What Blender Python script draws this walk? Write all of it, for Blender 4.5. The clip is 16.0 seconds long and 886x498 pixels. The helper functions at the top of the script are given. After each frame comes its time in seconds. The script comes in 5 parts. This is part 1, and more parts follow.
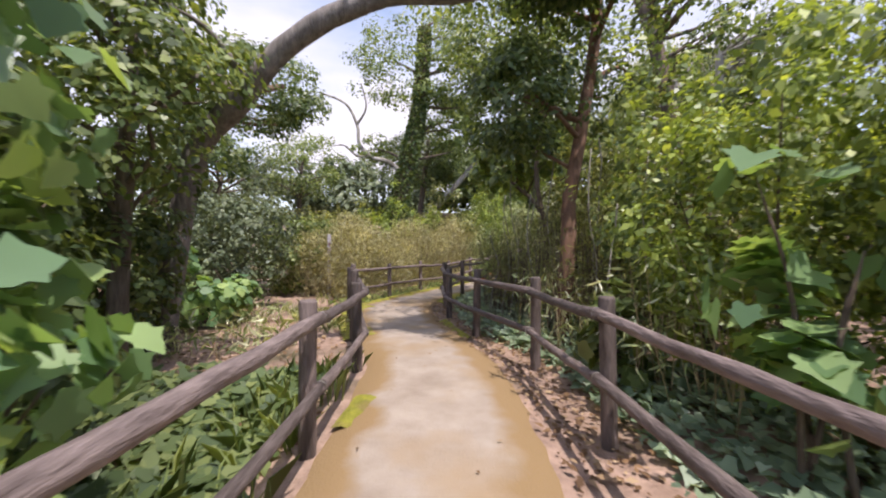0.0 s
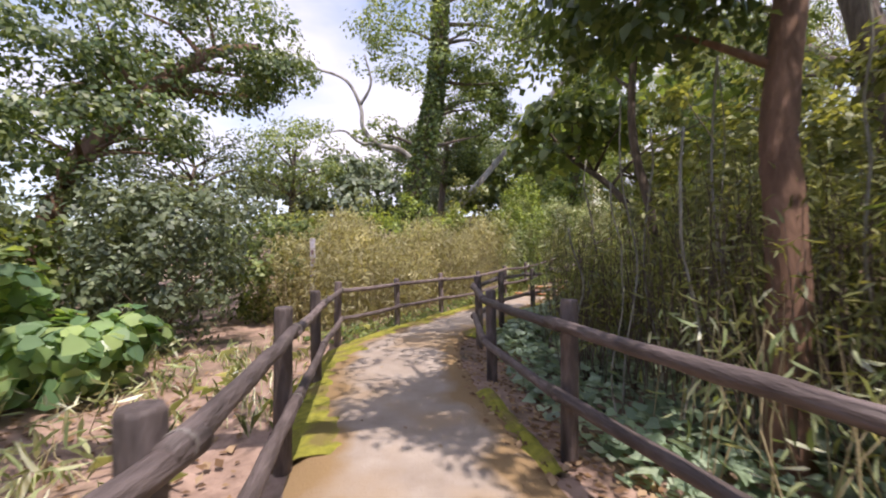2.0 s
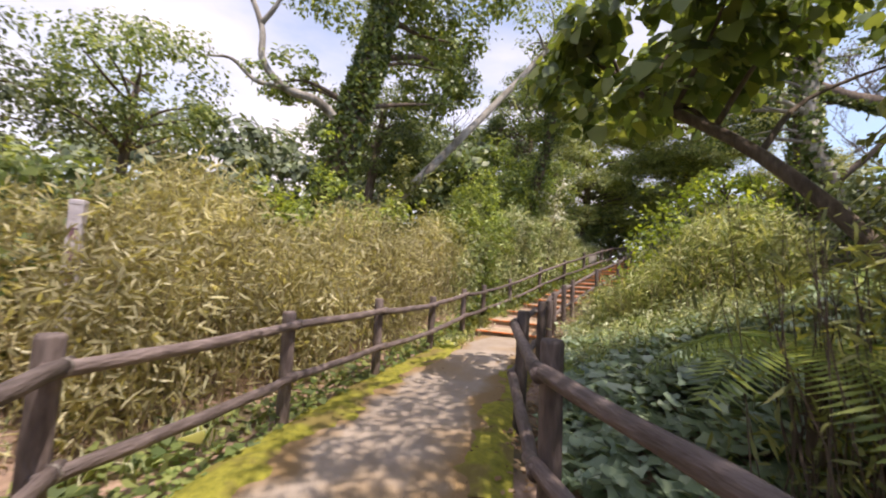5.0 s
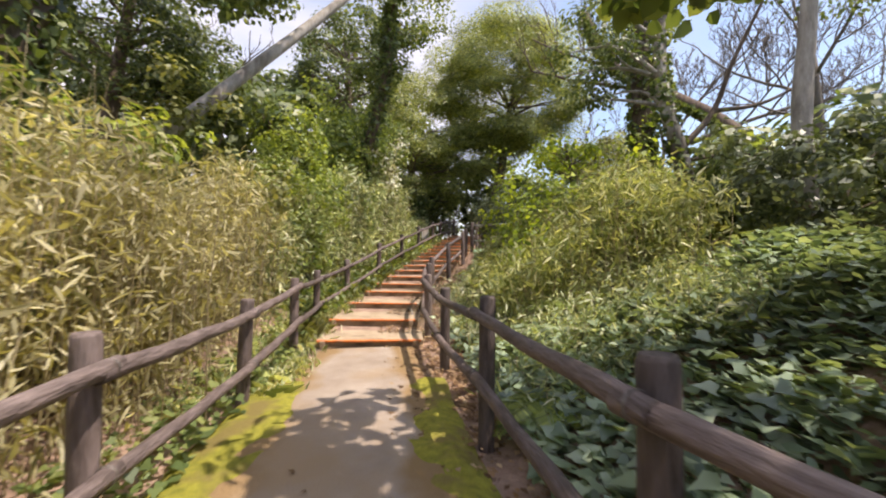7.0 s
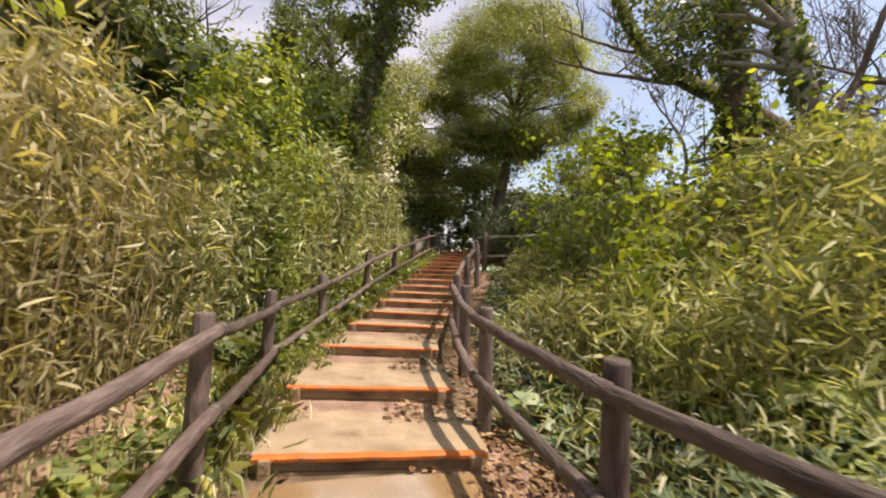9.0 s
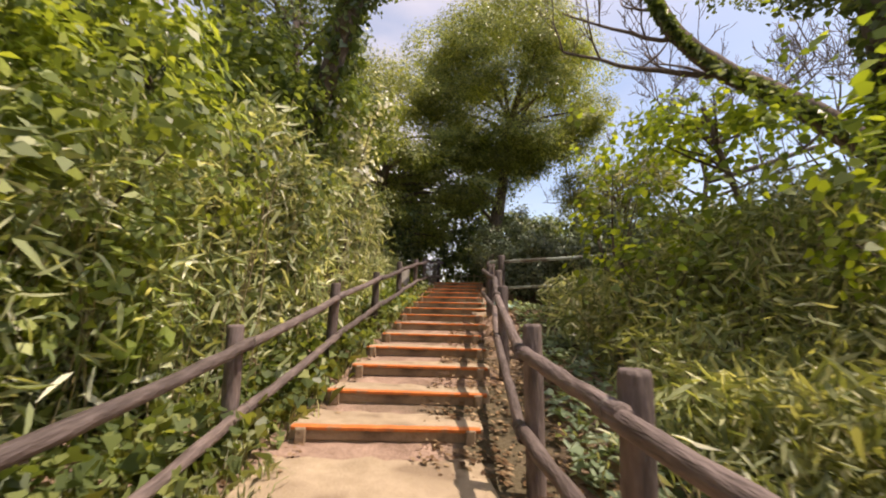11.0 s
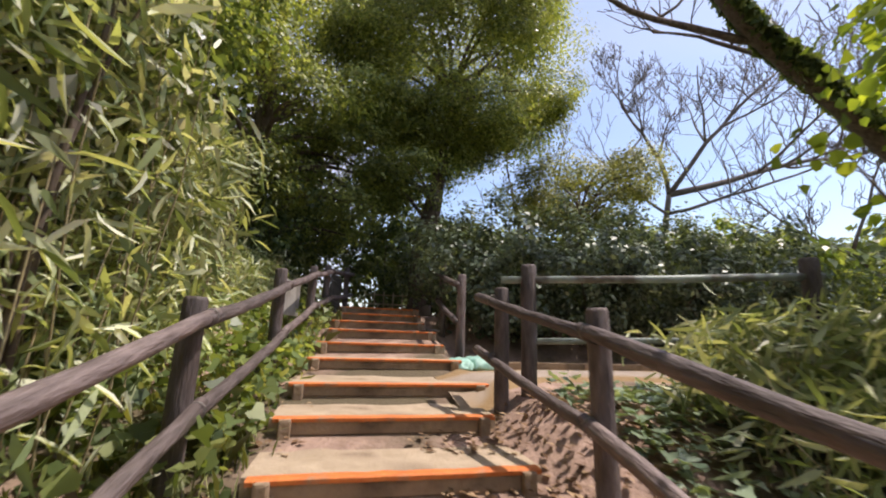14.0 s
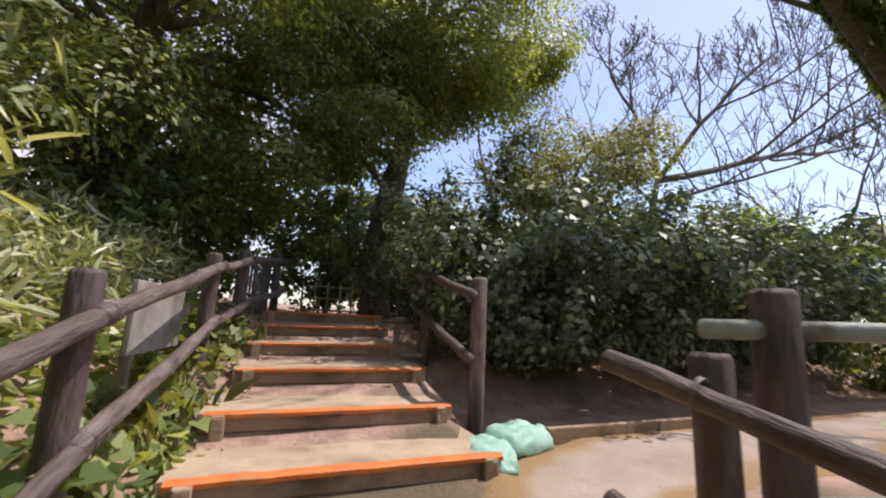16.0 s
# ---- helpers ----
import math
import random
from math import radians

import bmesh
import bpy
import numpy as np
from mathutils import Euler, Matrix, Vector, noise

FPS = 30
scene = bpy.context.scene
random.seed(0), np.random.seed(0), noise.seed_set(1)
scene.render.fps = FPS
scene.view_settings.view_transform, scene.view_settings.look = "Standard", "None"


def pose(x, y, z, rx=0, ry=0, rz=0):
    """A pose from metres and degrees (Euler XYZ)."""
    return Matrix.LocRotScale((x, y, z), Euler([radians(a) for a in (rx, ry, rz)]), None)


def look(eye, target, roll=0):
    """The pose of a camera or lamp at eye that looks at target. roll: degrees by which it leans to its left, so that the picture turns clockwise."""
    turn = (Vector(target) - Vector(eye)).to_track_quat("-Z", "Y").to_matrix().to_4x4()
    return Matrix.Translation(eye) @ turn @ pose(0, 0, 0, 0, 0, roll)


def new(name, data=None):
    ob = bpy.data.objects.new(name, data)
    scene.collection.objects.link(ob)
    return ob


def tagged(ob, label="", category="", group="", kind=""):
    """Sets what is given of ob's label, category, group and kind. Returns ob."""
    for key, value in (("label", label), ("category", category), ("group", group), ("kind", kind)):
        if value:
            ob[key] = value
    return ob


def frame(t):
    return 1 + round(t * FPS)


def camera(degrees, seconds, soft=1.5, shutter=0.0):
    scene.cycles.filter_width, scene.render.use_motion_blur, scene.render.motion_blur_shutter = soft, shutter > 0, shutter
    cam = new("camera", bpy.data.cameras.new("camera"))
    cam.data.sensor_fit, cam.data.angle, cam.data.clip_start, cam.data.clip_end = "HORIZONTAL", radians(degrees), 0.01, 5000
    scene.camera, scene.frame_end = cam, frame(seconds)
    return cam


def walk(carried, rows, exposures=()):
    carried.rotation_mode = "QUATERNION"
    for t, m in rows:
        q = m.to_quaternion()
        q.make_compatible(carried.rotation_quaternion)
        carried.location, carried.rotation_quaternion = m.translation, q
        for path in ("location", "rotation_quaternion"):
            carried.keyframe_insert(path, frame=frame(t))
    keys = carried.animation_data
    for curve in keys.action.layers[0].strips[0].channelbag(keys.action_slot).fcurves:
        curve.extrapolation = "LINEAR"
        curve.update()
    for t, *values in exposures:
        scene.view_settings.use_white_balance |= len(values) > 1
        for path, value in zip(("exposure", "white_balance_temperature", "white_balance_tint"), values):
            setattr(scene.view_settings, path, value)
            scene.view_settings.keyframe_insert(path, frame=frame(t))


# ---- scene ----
cam = camera(95.0, 16.0, soft=2.0, shutter=0.3)
METRES, EYE, TILT, LEAN, TURN = 24.0, 1.3, 0.0, 0.0, 0.0
ROWS = [
    (0.0, 0.0, 0.0, 0.0, -0.0, -0.0, -0.0),
    (0.5, -0.001, 0.0369, -0.0005, 0.13, -0.42, 0.54),
    (1.0, -0.0021, 0.0736, 0.0004, 0.64, -0.24, 0.5),
    (1.5, -0.0035, 0.1083, -0.0016, -0.09, -2.28, -1.84),
    (2.0, -0.0062, 0.1439, -0.0006, 3.07, 1.16, 1.07),
    (2.5, -0.0068, 0.1765, -0.0015, 5.48, 0.0, -0.96),
    (3.0, -0.0112, 0.209, -0.0021, 7.56, -0.89, 0.67),
    (5.5, -0.0382, 0.3575, -0.0009, -16.47, 4.19, -3.08),
    (6.0, -0.0393, 0.3903, -0.0026, -23.05, 1.78, -1.99),
    (6.5, -0.0329, 0.4222, -0.0034, -30.21, -0.18, 0.23),
    (7.0, -0.024, 0.4536, -0.003, -37.07, 1.64, -0.39),
    (7.5, -0.0132, 0.4842, -0.0026, -39.29, 3.71, -0.32),
    (8.0, -0.0022, 0.5147, -0.003, -39.71, 3.21, -0.95),
    (8.5, 0.012, 0.5443, -0.0035, -40.22, 3.84, -1.53),
    (9.0, 0.0248, 0.5732, -0.0037, -41.02, 4.49, -2.24),
    (11.5, 0.1081, 0.7072, 0.0024, -46.34, 9.78, -1.01),
    (12.0, 0.1262, 0.734, 0.0028, -48.81, 7.97, -1.62),
    (12.5, 0.147, 0.7568, 0.0063, -51.87, 8.06, -1.59),
    (13.0, 0.1691, 0.7779, 0.0119, -56.72, 9.01, -1.62),
    (13.5, 0.1887, 0.803, 0.0191, -60.38, 10.42, -3.07),
    (14.0, 0.207, 0.8266, 0.0252, -60.35, 11.79, -1.97),
    (14.5, 0.2224, 0.8469, 0.0312, -61.26, 10.85, -2.78),
    (15.0, 0.2402, 0.8624, 0.0352, -65.16, 9.66, -3.33),
    (15.5, 0.2577, 0.8764, 0.0391, -68.36, 9.5, -3.38),
    (16.0, 0.2764, 0.8898, 0.0437, -68.93, 9.57, -2.63),
]
walk(cam, [(t, pose(0, 0, EYE, TILT, LEAN, TURN) @ pose(METRES * x, METRES * y, METRES * z, 90 + pitch, roll, yaw)) for t, x, y, z, yaw, pitch, roll in ROWS],
     exposures=[(0.0, 0.86, 6500, 16), (3.0, 0.98, 6650, 21), (5.5, 0.96, 7100, 17), (7.0, 1.0, 7200, 16), (9.0, 0.80, 8050, 17), (11.3, 0.86, 7900, 19), (12.5, 0.96, 7300, 17), (14.0, 0.80, 6750, 17), (16.0, 0.74, 6600, 20)])

# ---- sky and sun ----
SUN_EL, SUN_AZ = radians(66), math.atan2(0.585, -0.81)      # azimuth from +y towards +x
world = bpy.data.worlds.new("world")
scene.world = world
world.use_nodes = True
wn, wl = world.node_tree.nodes, world.node_tree.links
wn.clear()
sky = wn.new("ShaderNodeTexSky")
sky.sky_type, sky.sun_disc, sky.sun_elevation, sky.sun_rotation = "NISHITA", False, SUN_EL, SUN_AZ
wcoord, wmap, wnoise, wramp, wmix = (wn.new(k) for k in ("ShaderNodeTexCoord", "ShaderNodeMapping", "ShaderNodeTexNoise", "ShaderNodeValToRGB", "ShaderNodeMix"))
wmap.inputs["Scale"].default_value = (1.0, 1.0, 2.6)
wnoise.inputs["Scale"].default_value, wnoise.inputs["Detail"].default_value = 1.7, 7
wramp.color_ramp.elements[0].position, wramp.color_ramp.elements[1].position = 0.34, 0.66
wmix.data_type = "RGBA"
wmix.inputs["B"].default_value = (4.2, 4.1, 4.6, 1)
wback, wout = wn.new("ShaderNodeBackground"), wn.new("ShaderNodeOutputWorld")
wback.inputs["Strength"].default_value = 0.15
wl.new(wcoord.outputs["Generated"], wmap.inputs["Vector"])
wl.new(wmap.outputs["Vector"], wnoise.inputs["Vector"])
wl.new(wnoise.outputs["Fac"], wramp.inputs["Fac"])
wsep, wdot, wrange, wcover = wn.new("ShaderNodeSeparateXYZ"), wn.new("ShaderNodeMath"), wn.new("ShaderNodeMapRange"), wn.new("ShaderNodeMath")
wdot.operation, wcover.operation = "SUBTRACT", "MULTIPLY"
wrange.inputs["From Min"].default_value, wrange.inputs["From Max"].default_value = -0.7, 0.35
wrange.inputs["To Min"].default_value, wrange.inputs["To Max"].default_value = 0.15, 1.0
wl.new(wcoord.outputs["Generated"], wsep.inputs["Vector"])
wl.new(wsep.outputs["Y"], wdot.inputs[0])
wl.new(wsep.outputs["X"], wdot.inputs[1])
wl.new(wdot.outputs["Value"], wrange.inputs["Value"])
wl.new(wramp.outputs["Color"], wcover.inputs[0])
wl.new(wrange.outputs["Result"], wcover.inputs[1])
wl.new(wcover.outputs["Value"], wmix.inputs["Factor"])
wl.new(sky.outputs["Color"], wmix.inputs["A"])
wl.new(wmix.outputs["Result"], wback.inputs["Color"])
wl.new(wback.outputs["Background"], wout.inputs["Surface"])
sun = new("sun", bpy.data.lights.new("sun", "SUN"))
sun.data.energy, sun.data.angle, sun.data.color = 2.95, radians(0.6), (1.0, 0.95, 0.86)
to_sun = Vector((math.sin(SUN_AZ) * math.cos(SUN_EL), math.cos(SUN_AZ) * math.cos(SUN_EL), math.sin(SUN_EL)))
sun.matrix_world = look(to_sun * 60, (0, 0, 0))


# ---- materials ----
def mat(name, low, high, rough=0.85, scale=6.0, bump=0.3, bump_scale=40.0, third=None, third_scale=1.2, third_cut=(0.5, 0.62), stretch=(1, 1, 1), island=0.0, each=0.0):
    """Two-colour noise, a coarser stain colour, fine relief; island and each: brightness spread from piece to piece."""
    m = bpy.data.materials.new(name)
    m.use_nodes = True
    n, l = m.node_tree.nodes, m.node_tree.links
    p = n["Principled BSDF"]
    p.inputs["Roughness"].default_value = rough
    co, mp = n.new("ShaderNodeTexCoord"), n.new("ShaderNodeMapping")
    mp.inputs["Scale"].default_value = stretch
    l.new(co.outputs["Object"], mp.inputs["Vector"])
    a = n.new("ShaderNodeTexNoise")
    a.inputs["Scale"].default_value, a.inputs["Detail"].default_value, a.inputs["Roughness"].default_value = scale, 8, 0.65
    l.new(mp.outputs["Vector"], a.inputs["Vector"])
    r = n.new("ShaderNodeValToRGB")
    r.color_ramp.elements[0].position, r.color_ramp.elements[1].position = 0.32, 0.68
    r.color_ramp.elements[0].color, r.color_ramp.elements[1].color = (*low, 1), (*high, 1)
    l.new(a.outputs["Fac"], r.inputs["Fac"])
    out = r.outputs["Color"]
    if third:
        b = n.new("ShaderNodeTexNoise")
        b.inputs["Scale"].default_value, b.inputs["Detail"].default_value = third_scale, 5
        l.new(mp.outputs["Vector"], b.inputs["Vector"])
        br = n.new("ShaderNodeValToRGB")
        br.color_ramp.elements[0].position, br.color_ramp.elements[1].position = third_cut
        l.new(b.outputs["Fac"], br.inputs["Fac"])
        mx = n.new("ShaderNodeMix")
        mx.data_type = "RGBA"
        mx.inputs["B"].default_value = (*third, 1)
        l.new(br.outputs["Color"], mx.inputs["Factor"])
        l.new(out, mx.inputs["A"])
        out = mx.outputs["Result"]
    spread = island or each
    if spread:
        src = n.new("ShaderNodeNewGeometry").outputs["Random Per Island"] if island else n.new("ShaderNodeObjectInfo").outputs["Random"]
        mr = n.new("ShaderNodeMapRange")
        mr.inputs["To Min"].default_value, mr.inputs["To Max"].default_value = 1 - spread, 1 + spread
        hs = n.new("ShaderNodeHueSaturation")
        l.new(src, mr.inputs["Value"])
        l.new(mr.outputs["Result"], hs.inputs["Value"])
        l.new(out, hs.inputs["Color"])
        out = hs.outputs["Color"]
    l.new(out, p.inputs["Base Color"])
    if bump:
        c = n.new("ShaderNodeTexNoise")
        c.inputs["Scale"].default_value, c.inputs["Detail"].default_value = bump_scale, 6
        l.new(mp.outputs["Vector"], c.inputs["Vector"])
        bp = n.new("ShaderNodeBump")
        bp.inputs["Strength"].default_value, bp.inputs["Distance"].default_value = bump, 0.02
        l.new(c.outputs["Fac"], bp.inputs["Height"])
        l.new(bp.outputs["Normal"], p.inputs["Normal"])
    return m


def leaf_mat(name, stops, rough=0.45, through_light=0.35, gloss=0.5):
    """Leaf colours picked leaf by leaf from the stops; light shines through the blade."""
    m = bpy.data.materials.new(name)
    m.use_nodes = True
    n, l = m.node_tree.nodes, m.node_tree.links
    p, out = n["Principled BSDF"], n["Material Output"]
    p.inputs["Roughness"].default_value, p.inputs["Specular IOR Level"].default_value = rough, gloss
    g = n.new("ShaderNodeNewGeometry")
    r = n.new("ShaderNodeValToRGB")
    while len(r.color_ramp.elements) < len(stops):
        r.color_ramp.elements.new(0.5)
    for i, (e, (pos, col)) in enumerate(zip(r.color_ramp.elements, stops)):
        e.position, e.color = pos, (*col, 1)
    l.new(g.outputs["Random Per Island"], r.inputs["Fac"])
    co = n.new("ShaderNodeTexCoord")
    nz = n.new("ShaderNodeTexNoise")
    nz.inputs["Scale"].default_value, nz.inputs["Detail"].default_value = 0.9, 4
    l.new(co.outputs["Object"], nz.inputs["Vector"])
    mr = n.new("ShaderNodeMapRange")
    mr.inputs["From Min"].default_value, mr.inputs["From Max"].default_value = 0.3, 0.7
    mr.inputs["To Min"].default_value, mr.inputs["To Max"].default_value = 0.65, 1.35
    l.new(nz.outputs["Fac"], mr.inputs["Value"])
    hs = n.new("ShaderNodeHueSaturation")
    l.new(mr.outputs["Result"], hs.inputs["Value"])
    l.new(r.outputs["Color"], hs.inputs["Color"])
    tr, mx = n.new("ShaderNodeBsdfTranslucent"), n.new("ShaderNodeMixShader")
    tint = n.new("ShaderNodeMix")
    tint.data_type, tint.blend_type = "RGBA", "MULTIPLY"
    tint.inputs["Factor"].default_value = 1.0
    tint.inputs["B"].default_value = (1.7, 1.6, 0.6, 1)
    l.new(hs.outputs["Color"], tint.inputs["A"])
    l.new(hs.outputs["Color"], p.inputs["Base Color"])
    l.new(tint.outputs["Result"], tr.inputs["Color"])
    mx.inputs["Fac"].default_value = through_light
    l.new(p.outputs["BSDF"], mx.inputs[1])
    l.new(tr.outputs["BSDF"], mx.inputs[2])
    l.new(mx.outputs["Shader"], out.inputs["Surface"])
    return m


M_SOIL = mat("soil", (0.21, 0.135, 0.10), (0.44, 0.30, 0.235), 0.95, 5, 0.8, 30, third=(0.11, 0.085, 0.05), third_scale=0.7)
M_PATH = mat("sandy_path", (0.28, 0.22, 0.175), (0.40, 0.33, 0.275), 0.95, 2.2, 0.5, 60, third=(0.33, 0.235, 0.15), third_scale=0.7)


def ochre_margins(m, tone):
    """Soil-stained margins along the strip's two edges, with a ragged inner line."""
    n, l = m.node_tree.nodes, m.node_tree.links
    base = n["Principled BSDF"].inputs["Base Color"]
    src = base.links[0].from_socket
    uv, sep = n.new("ShaderNodeUVMap"), n.new("ShaderNodeSeparateXYZ")
    uv.uv_map = "across"
    l.new(uv.outputs["UV"], sep.inputs["Vector"])
    co, nz = n.new("ShaderNodeTexCoord"), n.new("ShaderNodeTexNoise")
    nz.inputs["Scale"].default_value, nz.inputs["Detail"].default_value = 1.3, 6
    l.new(co.outputs["Object"], nz.inputs["Vector"])
    ops = [("SUBTRACT", 0.5), ("ABSOLUTE", 0), ("MULTIPLY", 2.0)]
    cur = sep.outputs["X"]
    for op, val in ops:
        q = n.new("ShaderNodeMath")
        q.operation = op
        q.inputs[1].default_value = val
        l.new(cur, q.inputs[0])
        cur = q.outputs[0]
    add = n.new("ShaderNodeMath")
    add.operation = "ADD"
    l.new(cur, add.inputs[0])
    l.new(nz.outputs["Fac"], add.inputs[1])
    r = n.new("ShaderNodeValToRGB")
    r.color_ramp.elements[0].position, r.color_ramp.elements[1].position = 0.80, 0.96
    half = n.new("ShaderNodeMath")
    half.operation, half.inputs[1].default_value = "MULTIPLY", 0.82
    l.new(add.outputs[0], half.inputs[0])
    l.new(half.outputs[0], r.inputs["Fac"])
    mx = n.new("ShaderNodeMix")
    mx.data_type = "RGBA"
    mx.inputs["B"].default_value = (*tone, 1)
    l.new(r.outputs["Color"], mx.inputs["Factor"])
    l.new(src, mx.inputs["A"])
    l.new(mx.outputs["Result"], base)


ochre_margins(M_PATH, (0.27, 0.175, 0.085))
M_TREAD = mat("tread_concrete", (0.33, 0.25, 0.17), (0.50, 0.39, 0.28), 0.92, 4, 0.4, 50, third=(0.26, 0.19, 0.13), third_scale=2.0)
M_RISER = mat("riser_board", (0.20, 0.135, 0.085), (0.36, 0.25, 0.16), 0.85, 5, 0.5, 30, third=(0.12, 0.08, 0.05), third_scale=2.5, each=0.15)
M_STAKE = mat("riser_stake", (0.24, 0.165, 0.11), (0.40, 0.29, 0.19), 0.88, 9, 0.5, 30, each=0.15)
M_ORANGE = mat("orange_paint", (0.55, 0.13, 0.03), (0.72, 0.22, 0.05), 0.7, 9, 0.4, 40, third=(0.40, 0.20, 0.10), third_scale=5, third_cut=(0.56, 0.66))
M_FENCE = mat("fence_log", (0.07, 0.05, 0.046), (0.215, 0.165, 0.156), 0.7, 7, 0.9, 14, third=(0.045, 0.033, 0.031), third_scale=1.6, stretch=(3, 3, 0.6), each=0.35)
M_WIRE = mat("tie_wire", (0.12, 0.10, 0.09), (0.25, 0.22, 0.2), 0.5, 20, 0.2)
M_BARK = mat("bark", (0.07, 0.05, 0.038), (0.20, 0.15, 0.115), 0.95, 6, 1.0, 12, stretch=(2, 2, 0.5))
M_GREYBARK = mat("grey_bark", (0.12, 0.10, 0.092), (0.29, 0.25, 0.23), 0.95, 6, 1.0, 12, stretch=(2, 2, 0.6))
M_REDBARK = mat("red_bark", (0.13, 0.07, 0.045), (0.26, 0.145, 0.095), 0.9, 6, 0.8, 12, stretch=(2, 2, 0.5))
M_PALEBARK = mat("pale_bark", (0.26, 0.23, 0.20), (0.46, 0.42, 0.38), 0.9, 6, 0.7, 14, third=(0.14, 0.12, 0.10), stretch=(2, 2, 0.6))
M_DARKTWIG = mat("grey_twig", (0.10, 0.085, 0.075), (0.21, 0.18, 0.16), 0.9, 8, 0.4, 20)
M_BAG = mat("green_bag", (0.20, 0.42, 0.34), (0.42, 0.62, 0.54), 0.6, 5, 0.6, 18)
M_PIPE = mat("handrail_pipe", (0.24, 0.28, 0.25), (0.40, 0.44, 0.40), 0.55, 8, 0.3, 25, third=(0.12, 0.10, 0.08), third_scale=4)
M_BOARD = mat("grey_board", (0.28, 0.26, 0.24), (0.42, 0.40, 0.37), 0.8, 5, 0.3, 20, third=(0.14, 0.12, 0.10), third_scale=1.4)
M_MARKER = mat("marker_pole", (0.40, 0.36, 0.42), (0.62, 0.58, 0.62), 0.7, 8, 0.3, 25)
M_LETTER = mat("marker_mark", (0.16, 0.08, 0.12), (0.24, 0.13, 0.17), 0.7, 8, 0.2)
M_PICKET = mat("weathered_picket", (0.15, 0.12, 0.10), (0.28, 0.24, 0.21), 0.9, 7, 0.6, 20, stretch=(2, 2, 0.5), each=0.15)
M_BAMBOO = mat("dry_bamboo", (0.32, 0.25, 0.13), (0.48, 0.40, 0.24), 0.7, 6, 0.3, 20, each=0.15)
M_DEADLEAF = leaf_mat("dead_leaf", [(0.0, (0.09, 0.05, 0.03)), (0.5, (0.22, 0.13, 0.07)), (1.0, (0.42, 0.30, 0.19))], 0.8, 0.1, 0.2)
L_IVY = leaf_mat("ivy_leaf", [(0.0, (0.13, 0.185, 0.125)), (0.5, (0.23, 0.305, 0.195)), (0.85, (0.33, 0.41, 0.285)), (1.0, (0.44, 0.51, 0.38))], 0.32, 0.25, 0.6)
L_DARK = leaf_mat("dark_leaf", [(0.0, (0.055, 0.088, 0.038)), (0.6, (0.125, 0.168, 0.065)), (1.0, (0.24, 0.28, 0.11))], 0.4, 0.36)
L_MID = leaf_mat("mid_leaf", [(0.0, (0.08, 0.12, 0.045)), (0.6, (0.18, 0.235, 0.085)), (1.0, (0.34, 0.38, 0.14))], 0.40, 0.40)
L_BRIGHT = leaf_mat("bright_leaf", [(0.0, (0.12, 0.17, 0.05)), (0.6, (0.26, 0.33, 0.085)), (1.0, (0.44, 0.50, 0.13))], 0.45, 0.4)
L_OLIVE = leaf_mat("olive_leaf", [(0.0, (0.125, 0.14, 0.055)), (0.6, (0.25, 0.265, 0.105)), (1.0, (0.40, 0.40, 0.17))], 0.5, 0.35)
L_TAN = leaf_mat("tan_blade", [(0.0, (0.24, 0.22, 0.13)), (0.45, (0.41, 0.38, 0.23)), (0.8, (0.55, 0.515, 0.345)), (1.0, (0.68, 0.64, 0.48))], 0.6, 0.4, 0.3)
L_SASA = leaf_mat("dwarf_bamboo_blade", [(0.0, (0.14, 0.185, 0.085)), (0.4, (0.31, 0.365, 0.18)), (0.75, (0.52, 0.55, 0.34)), (1.0, (0.78, 0.78, 0.66))], 0.5, 0.34)
L_WHITE = leaf_mat("bleached_leaf", [(0.0, (0.360, 0.360, 0.288)), (0.5, (0.660, 0.660, 0.576)), (1.0, (0.850, 0.850, 0.850))], 0.6, 0.25)
L_GREY = leaf_mat("grey_leaf", [(0.0, (0.07, 0.095, 0.06)), (0.6, (0.15, 0.185, 0.11)), (1.0, (0.28, 0.32, 0.19))], 0.45, 0.25)
L_HEDGE = leaf_mat("hedge_leaf", [(0.0, (0.06, 0.085, 0.055)), (0.6, (0.13, 0.17, 0.10)), (1.0, (0.26, 0.31, 0.20))], 0.42, 0.2, 0.5)
L_BIG = leaf_mat("broad_leaf", [(0.0, (0.11, 0.20, 0.10)), (0.6, (0.23, 0.35, 0.16)), (1.0, (0.42, 0.53, 0.21))], 0.35, 0.4)
L_EVER = leaf_mat("evergreen_leaf", [(0.0, (0.11, 0.15, 0.06)), (0.6, (0.25, 0.29, 0.105)), (1.0, (0.42, 0.44, 0.17))], 0.4, 0.5, 0.5)
L_LIME = leaf_mat("lime_leaf", [(0.0, (0.13, 0.19, 0.05)), (0.6, (0.26, 0.34, 0.06)), (1.0, (0.42, 0.48, 0.08))], 0.5, 0.5, 0.3)
L_BANK = leaf_mat("bank_bamboo_blade", [(0.0, (0.14, 0.175, 0.08)), (0.45, (0.275, 0.31, 0.145)), (0.8, (0.42, 0.435, 0.23)), (1.0, (0.64, 0.63, 0.43))], 0.55, 0.35, 0.3)


# ---- mesh helpers ----
def mesh_from(name, verts, faces, material, smooth=False):
    me = bpy.data.meshes.new(name)
    me.from_pydata([tuple(v) for v in verts], [], faces)
    me.materials.append(material)
    if smooth:
        me.polygons.foreach_set("use_smooth", [True] * len(me.polygons))
    me.update()
    return me


